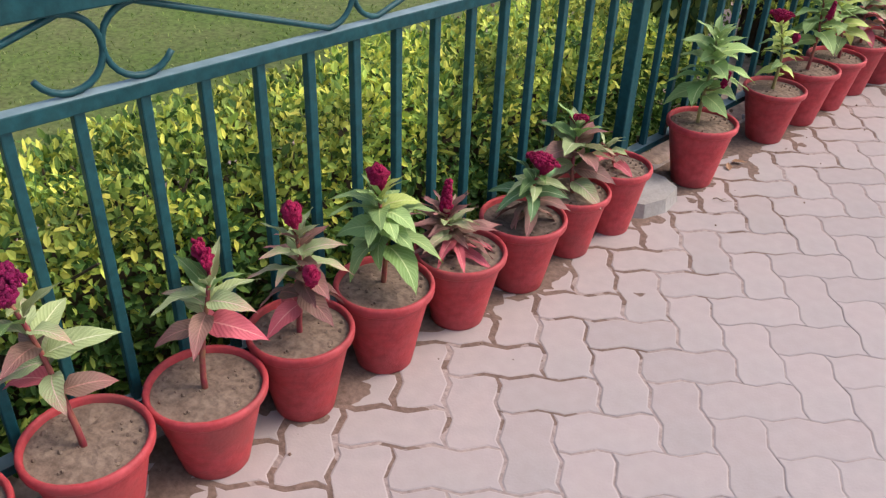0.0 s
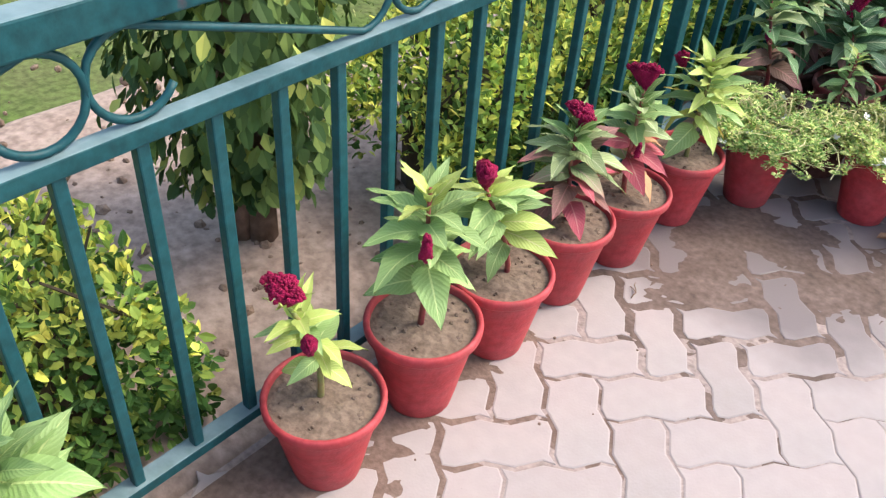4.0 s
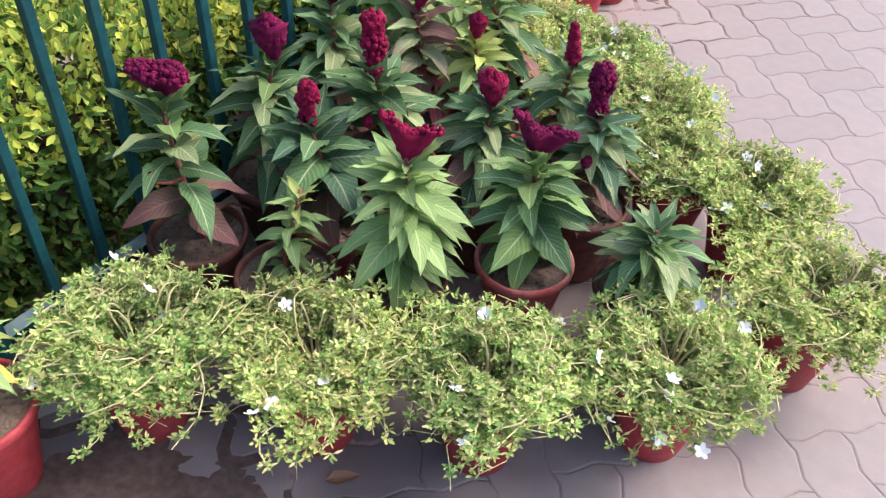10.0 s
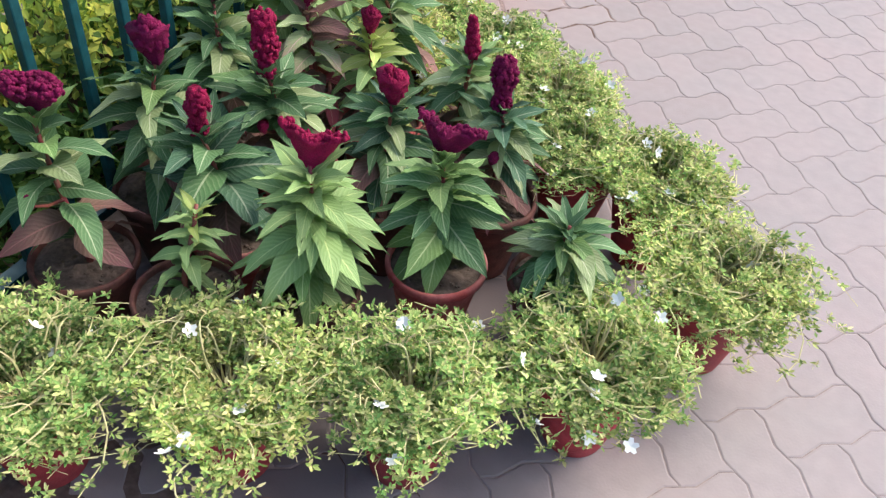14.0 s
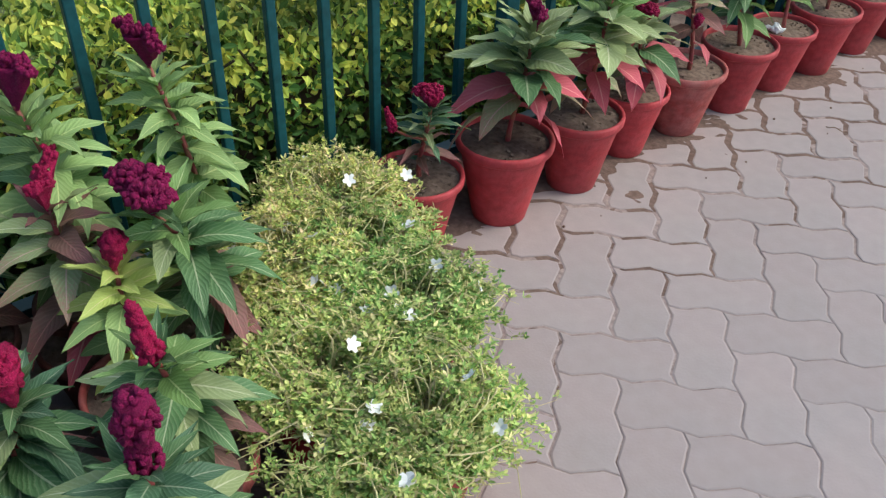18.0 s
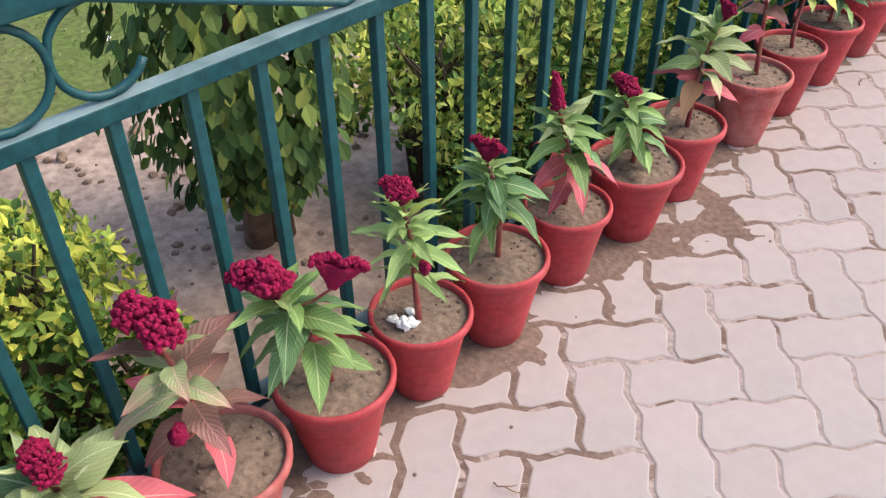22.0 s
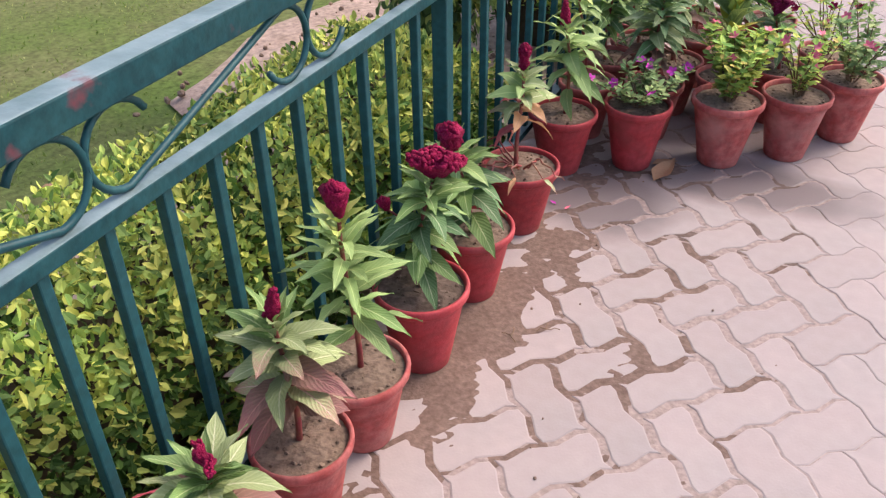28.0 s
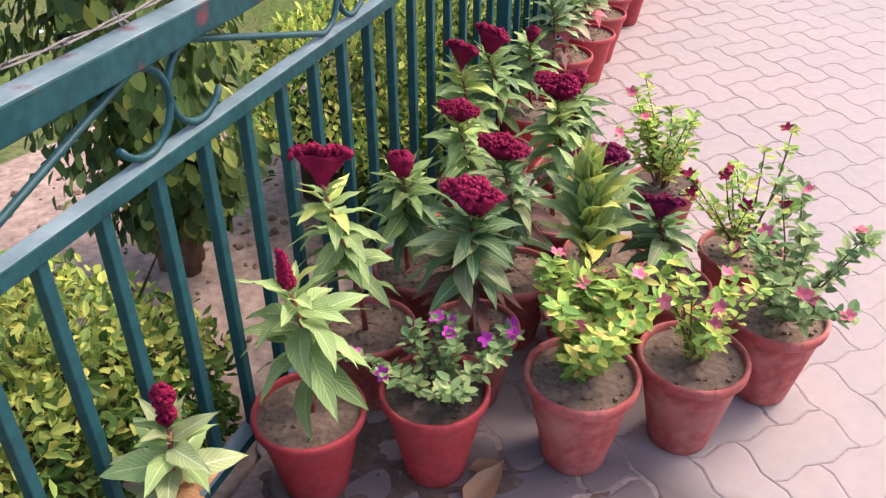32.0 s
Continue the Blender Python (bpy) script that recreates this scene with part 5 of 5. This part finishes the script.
row_pot(0.125, 11.290, 0.104, 0.217, (0.12, 11.288, 0.56), n=22, size=0.15, palette="blush", flower=F("spike", s=0.9), bare=0.15, seed=56, pot_kind="old")
row_pot(0.122, 11.521, 0.112, 0.213, (0.125, 11.505, 0.64), n=26, size=0.14, palette="light", flower=F("ball", s=0.9), bare=0.15, seed=57, pot_kind="old", shape="narrow")
row_pot(0.130, 11.808, 0.117, 0.235, (0.155, 11.85, 0.54), n=24, size=0.145, palette="green", flower=F("crest", s=1.05), extra=((200, 0.6, "ball", 0.5),), bare=0.10, seed=58, pot_kind="red_wet", shape="lance")
row_pot(0.128, 12.115, 0.115, 0.218, (0.09, 12.04, 0.52), n=22, size=0.15, palette="green", flower=F("ball", s=1.1), bare=0.10, seed=59, shape="lance")
withered = row_pot(0.128, 12.479, 0.117, 0.217, (0.105, 12.54, 0.53), n=16, size=0.12, palette="drying", flower=F("column", s=0.6), bare=0.4, seed=60)
row_pot(0.128, 12.874, 0.115, 0.217, (0.10, 12.88, 0.55), n=16, size=0.16, palette="light", flower=F("spike", s=1.0), bare=0.2, seed=61, shape="lance")

for k in range(9):
    a = 2.2 + k * 0.45
    bm = bmesh.new()
    pts = [Vector((0.03 * math.cos(a), 0.03 * math.sin(a), 0.215))]
    for i in range(5):
        pts.append(pts[-1] + Vector((0.026 * math.cos(a + 0.8 * math.sin(i * 2 + k)), 0.026 * math.sin(a + 0.8 * math.sin(i * 2 + k)), 0.020 - 0.008 * i + 0.01 * math.sin(k + i))))
    tube(bm, pts, [0.004, 0.0035, 0.003, 0.003, 0.0024, 0.0015], 5)
    part("withered_stem", bm, M["stem_red"], withered, "twisted reddish dry stem")
    share("leaf", leaf_mesh("narrow", ("dry", "blush", "bronze")[k % 3]), withered, Matrix.Translation(pts[-1]) @ Euler((0, 0.2, a + k)).to_matrix().to_4x4() @ Matrix.Diagonal((0.06, 0.06, 0.06, 1)))

# the heap at the end
periwinkle(0.346, 13.006, 0.113, 1, 0.13, 0.17, 16, "vinca_dark", "violet_petal", 9, "red_wet", 0.8, 0.72)
periwinkle(0.614, 13.151, 0.120, 2, 0.22, 0.14, 24, "vinca", "pink_petal", 8, "old", 1.0, 0.95)
periwinkle(0.819, 13.292, 0.117, 3, 0.21, 0.13, 12, "vinca", "pink_petal", 6, "old", 0.5, 0.8)
periwinkle(0.976, 13.512, 0.113, 4, 0.25, 0.19, 11, "vinca_dark", "pink_petal", 6, "old", 1.0, 0.95)
periwinkle(0.875, 13.755, 0.106, 5, 0.27, 0.17, 13, "vinca", "crimson", 7, "old", 0.5, 0.7)
periwinkle(0.635, 14.03, 0.105, 6, 0.28, 0.15, 13, "vinca", "pink_petal", 3, "old_wet", 1.0, 0.8)
heap = [
    (0.125, 13.16, 0.08, 13.12, 0.63, 18, 0.13, "light", F("fan", "crimson", 1.0)),
    (0.345, 13.24, 0.352, 13.22, 0.555, 26, 0.15, "dark", F("crest", "crimson", 1.15)),
    (0.130, 13.41, 0.15, 13.33, 0.55, 22, 0.14, "green", F("ball", "crimson", 0.9)),
    (0.185, 13.62, 0.155, 13.60, 0.56, 24, 0.13, "light", F("crest", "crimson", 0.8)),
    (0.365, 13.48, 0.322, 13.50, 0.53, 20, 0.13, "dark", F("crest", "crimson", 0.95)),
    (0.565, 13.40, 0.545, 13.40, 0.60, 22, 0.17, "lime", None),
    (0.555, 13.63, 0.555, 13.44, 0.57, 18, 0.14, "dark", F("crest", "plum", 1.05)),
    (0.725, 13.56, 0.680, 13.52, 0.44, 20, 0.12, "dark", F("fan", "plum", 0.75)),
    (0.125, 13.85, 0.06, 13.88, 0.57, 22, 0.13, "light", F("fan", "crimson", 0.85)),
    (0.130, 14.07, 0.11, 13.97, 0.59, 20, 0.13, "green", F("fan", "crimson", 0.95)),
    (0.390, 13.77, 0.380, 13.75, 0.59, 26, 0.13, "light", F("crest", "crimson", 1.0)),
    (0.365, 14.02, 0.37, 14.02, 0.50, 20, 0.13, "green", F("ball", "crimson", 0.8)),
]
for i, (x, y, hx, hy, hz, n, size, pal, fl) in enumerate(heap):
    row_pot(x, y, 0.106, 0.212, (hx, hy, hz), n=int(n * 1.2), size=size, palette=pal, flower=fl, bare=0.2, seed=70 + i, shape="lance", steep=66 if pal == "lime" else 0, pot_kind="old_wet" if i % 2 else "old")
# the row goes on beyond
for i in range(11):
    row_pot(0.135 + 0.02 * math.sin(i * 2.3), 14.38 + 0.26 * i, 0.110, 0.215, (0.12, 14.36 + 0.26 * i, 0.48 + 0.05 * math.sin(i * 1.7)), n=18, size=0.13, palette=("green", "dark", "pinkfoot", "pale", "light")[i % 5],
            flower=F(("ball", "fan", "crest")[i % 3], "crimson", 0.7), bare=0.25, seed=90 + i)


# ---- pavement, last ----
CELL = 0.1235            # half the length of a paver
PHASE = (0.3341 * CELL, 0.1741 * CELL)
LAY = 44.75              # degrees by which the courses turn from the fence
bm = bmesh.new()
box(bm, -0.02, 9.0, Y0, Y1, -0.10, -0.0020)
pavement = tagged(obj("pavement", bm, M["sand"]), "pinkish interlocking zigzag concrete pavers laid in a herringbone", "pavement", kind="structure")


def edge(p, q, amp, n=4):
    """A unit edge of the lattice, bent into a zigzag; always worked out in the same direction so that neighbours fit."""
    flip = q < p
    a, b = (q, p) if flip else (p, q)
    d = (b[0] - a[0], b[1] - a[1])
    out = []
    for k in range(n):
        t = k / n
        s = amp * (0, 1, 0, -1)[k] if n == 4 else 0
        out.append((a[0] + d[0] * t + (s if d[1] else 0), a[1] + d[1] * t + (s if d[0] else 0)))
    out.append(b)
    if flip:
        out = out[::-1]
    return out[:-1]


def paver_outline(vertical):
    c = [(0, 0), (1, 0), (2, 0), (2, 1), (1, 1), (0, 1)] if not vertical else [(0, 0), (1, 0), (1, 1), (1, 2), (0, 2), (0, 1)]
    pts = []
    for p, q in zip(c, c[1:] + c[:1]):
        pts += edge(p, q, -0.066)
    return pts


def paver_geo(vertical, gap):
    pts = paver_outline(vertical)
    cx, cy = sum(p[0] for p in pts) / len(pts), sum(p[1] for p in pts) / len(pts)
    n = len(pts)
    rings = []
    for inset, z in ((gap, -0.03), (gap, -0.0014), (gap + 0.030, 0.0)):
        ring = []
        for i in range(n):
            (x0, y0), (x1, y1), (x2, y2) = pts[i - 1], pts[i], pts[(i + 1) % n]
            tx, ty = x2 - x0, y2 - y0
            l = math.hypot(tx, ty)
            ring.append(((x1 - cx - inset * ty / l) * CELL, (y1 - cy + inset * tx / l) * CELL, z))
        rings.append(ring)
    return rings, (cx, cy)


def paver_faces(n, o=0):
    fs = []
    for a in range(2):
        for i in range(n):
            j = (i + 1) % n
            fs.append((o + a * n + i, o + a * n + j, o + (a + 1) * n + j, o + (a + 1) * n + i))
    fs.append(tuple(o + 2 * n + i for i in range(n)))
    return fs


def paver_mesh(vertical, gap):
    rings, c = paver_geo(vertical, gap)
    v = [p for r in rings for p in r]
    me = bpy.data.meshes.new("paver")
    me.from_pydata(v, [], paver_faces(len(rings[0])))
    me.materials.append(M["paver"])
    return me, c


variants = {(vt, g): paver_mesh(vt, g) for vt in (False, True) for g in (0.010, 0.030, 0.060, 0.095)}
ROT = Matrix.Rotation(radians(LAY), 4, "Z")
far_v, far_f, nearby = [], [], 0
r2 = random.Random(5)
NI = int(30 / CELL)
singles = []
for i in range(-40, NI):
    for j in range(-40, NI):
        k = (i + j - 3) % 4
        if k == 0:
            vt, org = False, (i, j)
        elif k == 2:
            vt, org = True, (i, j)
        else:
            continue
        cx, cy = (org[0] + (0.5 if vt else 1.0)) * CELL + PHASE[0], (org[1] + (1.0 if vt else 0.5)) * CELL + PHASE[1]
        wx, wy = cx * math.cos(radians(LAY)) - cy * math.sin(radians(LAY)), cx * math.sin(radians(LAY)) + cy * math.cos(radians(LAY))
        if not (0.02 < wx < 4.6 and 0.4 < wy < 23):
            continue
        # wider sandy joints close to the fence
        wob = noise.noise(Vector((wy * 1.1, wx * 1.1, 3)))
        gap = 0.010
        if wx < 0.75 + 0.3 * wob or (wy > 8.3 and wx < 1.0 + 0.3 * wob):
            gap = 0.030
        if wx < 0.36 + 0.15 * wob or (wy > 8.3 and wx < 0.58 + 0.2 * wob) or (11.0 < wy < 13.1 and wx < 0.95 + 0.2 * wob):
            gap = 0.060
        if (11.8 + 0.2 * wob < wy < 12.78 and wx < 0.85 + 0.25 * wob) or (4.8 < wy < 5.75 and wx < 0.75 + 0.2 * wob):
            gap = 0.095
        z = r2.uniform(-0.0005, 0.0007)
        tilt = (r2.uniform(-0.2, 0.2), r2.uniform(-0.2, 0.2))
        singles.append((abs(wx - 0.75), vt, gap, wx, wy, z, tilt))
near = sorted((s for s in singles if 0.9 < s[4] < 14.2 and s[3] < 2.2), key=lambda s: s[0])[:300]
near_set = set(id(s) for s in near)
for s in singles:
    _, vt, gap, wx, wy, z, tilt = s
    m = Matrix.Translation((wx, wy, z)) @ ROT @ Euler((radians(tilt[0]), radians(tilt[1]), 0)).to_matrix().to_4x4()
    me, _ = variants[(vt, gap)]
    if id(s) in near_set:
        share("paver", me, pavement, m)
    else:
        o = len(far_v)
        n = len(me.vertices)
        co = np.array([v.co for v in me.vertices])
        mm = np.array(m)
        far_v.extend((co @ mm[:3, :3].T + mm[:3, 3]).tolist())
        far_f.extend(paver_faces(n // 3, o))
me = bpy.data.meshes.new("pavers")
me.from_pydata(far_v, [], far_f)
me.materials.append(M["paver"])
rest = new("pavers", me)
rest.parent = pavement
tagged(rest, kind="stuff")


# ---- sand and small litter on the pavement ----
def sand_cover(x0, x1, y0, y1, step, cover, material, name, label):
    """Sand that lies over and between the pavers, thick where cover() is high."""
    nx, ny = int((x1 - x0) / step), int((y1 - y0) / step)
    v, f = [], []
    for i in range(nx + 1):
        for j in range(ny + 1):
            x, y = x0 + i * step, y0 + j * step
            q = Vector((x * 7, y * 7, 1.3))
            h = cover(x, y) + 0.45 * noise.noise(q) + 0.3 * noise.noise(q * 2.7) + 0.15 * noise.noise(q * 7) + 0.12 * noise.noise(q * 17)
            v.append((x, y, -0.0034 + 0.0052 * min(max(h, 0.0), 1.15)))
    for i in range(nx):
        for j in range(ny):
            k = i * (ny + 1) + j
            f.append((k, k + ny + 1, k + ny + 2, k + 1))
    me = bpy.data.meshes.new(name)
    me.from_pydata(v, [], f)
    me.materials.append(material)
    me.shade_smooth()
    return tagged(new(name, me), label, "sand", kind="structure")


def dome(x, y, cx, cy, rx, ry):
    return math.exp(-(((x - cx) / rx) ** 2) - ((y - cy) / ry) ** 2)


def cover_far(x, y):
    return 0.15 + 0.75 * math.exp(-((x / 0.17) ** 2)) + 0.8 * dome(x, y, 0.23, 11.95, 0.10, 0.55) + 0.15 * dome(x, y, 0.5, 12.2, 0.4, 0.5) - 0.4 * max(0, x - 0.6)


def cover_end(x, y):
    return 0.12 + 0.6 * dome(x, y, 0.2, 12.7, 0.16, 0.25) + 0.6 * dome(x, y, 0.42, 12.98, 0.38, 0.11) - 0.3 * max(0, x - 0.7)


def cover_heap(x, y):
    return 0.15 + 0.62 * dome(x, y, 0.38, 5.15, 0.25, 0.32) + 0.65 * dome(x, y, 0.62, 5.38, 0.4, 0.13) + 0.5 * dome(x, y, 0.95, 5.6, 0.25, 0.12) - 0.3 * max(0, x - 0.8)


def cover_row(x, y):
    return 0.25 + 0.9 * math.exp(-((x / 0.19) ** 2)) + 0.35 * dome(x, y, 0.28, 8.95, 0.08, 0.15) + 0.3 * dome(x, y, 0.3, 9.7, 0.1, 0.2) - 0.35 * max(0, x - 0.35)


sand_cover(0.0, 1.0, 10.4, 12.6, 0.016, cover_far, M["drift"], "sand_drift_1", "brown sand spread over the pavers")
# damp sand whose dark colour also holds the shade of the heaps
sand_cover(0.0, 1.15, 12.6, 13.3, 0.016, cover_end, M["damp"], "damp_sand_1", "damp sand round the pots, darkened for their shade")
sand_cover(0.0, 1.25, 4.6, 5.9, 0.016, cover_heap, M["damp"], "damp_sand_2", "damp sand round the pots, darkened for their shade")
sand_cover(0.0, 0.9, 6.9, 10.4, 0.02, cover_row, M["drift"], "sand_drift_2", "brown sand along the row of pots")
sand_cover(0.0, 0.6, 0.8, 4.6, 0.02, cover_row, M["drift"], "sand_drift_3", "brown sand along the row of pots")


def curled_leaf(x, y, length, turn, material, label, name="dry_leaf", z=0.004):
    bm = leaf_template(-0.5, 0.24, 0.5, 0.2)
    ob = obj(name, bm, material, smooth=True)
    ob.matrix_basis = Matrix.Translation((x, y, z)) @ Euler((0, 0, radians(turn))).to_matrix().to_4x4() @ Matrix.Diagonal((length, length, length * 0.7, 1))
    return tagged(ob, label, "leaf", "litter on the pavement")


curled_leaf(0.45, 12.91, 0.15, 75, M["dry_leaf"], "curled dry brown leaf on the pavers")
curled_leaf(0.415, 13.02, 0.09, 20, M["dry_leaf"], "crumpled dry brown leaf on the pavers")
curled_leaf(0.66, 5.62, 0.07, 40, M["dry_leaf"], "dry brown leaf on damp sand under the pots")
curled_leaf(0.21 * K, 4.02 * K, 0.05, 130, M["dry_leaf"], "dry brown leaf beside the pots")
curled_leaf(0.17 * K, 4.10 * K, 0.06, 20, M["dry_leaf"], "dry brown leaf beside the pots")
curled_leaf(0.26 * K, 14.02 * K, 0.025, 60, M["pink_petal"], "fallen pink petal on the pavers", "petal")
curled_leaf(0.22 * K, 14.04 * K, 0.025, 160, M["violet_petal"], "fallen magenta petal on the pavers", "petal")

bm = bmesh.new()
box(bm, -0.014, 0.014, -0.009, 0.009, 0.0, 0.012, 0.003)
box(bm, -0.012, 0.016, -0.007, 0.004, 0.013, 0.02, 0.003)
ob = obj("wrapper", bm, M["paper_red"])
ob.matrix_basis = pose(0.176, 8.571, 0.001, 0, 0, 35)
tagged(ob, "crumpled red and white wrapper on the pavers", "litter")
bm = bmesh.new()
rr = random.Random(3)
for k in range(9):
    bmesh.ops.create_icosphere(bm, subdivisions=2, radius=rr.uniform(0.008, 0.013), matrix=Matrix.LocRotScale((rr.gauss(0, 0.014), rr.gauss(0, 0.010), 0.006 + rr.uniform(0, 0.006)), Euler((k, k * 2, 0)), (1.2, 0.8, 0.7)))
for v in bm.verts:
    v.co += Vector((noise.noise(v.co * 90), noise.noise(v.co * 90 + Vector((5, 0, 0))), noise.noise(v.co * 90 + Vector((0, 7, 0))))) * 0.005
ob = obj("crumpled_foil", bm, M["foil"])
ob.matrix_basis = pose(0.112, 8.735, 0.197, 0, 0, 20)
tagged(ob, "crumpled silvery foil lying on pot soil", "litter")


def twig(x, y, turn, seed):
    r3 = random.Random(seed)
    bm = bmesh.new()
    p = [(0, 0, 0.003)]
    for k in range(5):
        p.append((p[-1][0] + 0.012, p[-1][1] + r3.gauss(0, 0.006), 0.003 + abs(r3.gauss(0, 0.004))))
    tube(bm, p, [0.0018, 0.0016, 0.0016, 0.0014, 0.0012, 0.001], 5)
    tube(bm, [p[2], (p[2][0] + 0.01, p[2][1] + 0.012, 0.006), (p[2][0] + 0.016, p[2][1] + 0.022, 0.004)], [0.0014, 0.0012, 0.0008], 5)
    ob = obj("twig", bm, M["stem_brown"])
    ob.matrix_basis = pose(x * K, y * K, 0.002, 0, 0, turn)
    tagged(ob, "small dry twig on the pavers", "twig", "litter on the pavement")


for i, (x, y, a) in enumerate([(0.40, 13.35, 40), (0.36, 13.28, 120), (0.30, 11.95, 70), (0.29, 3.75, 20), (0.33, 5.42, 100), (0.45, 9.65, 10)]):
    twig(x, y, a, i)
r3 = random.Random(11)
for k in range(46):
    bm = bmesh.new()
    bmesh.ops.create_icosphere(bm, subdivisions=1, radius=r3.uniform(0.002, 0.0045))
    ob = obj("stone", bm, M["pebble"])
    ob.matrix_basis = pose((0.25 + abs(r3.gauss(0, 0.35))) * K, r3.uniform(1.5, 15) * K, 0.002, r3.uniform(0, 90), 0, 0)
    tagged(ob, "tiny stone on the pavement", "stone", "litter on the pavement")
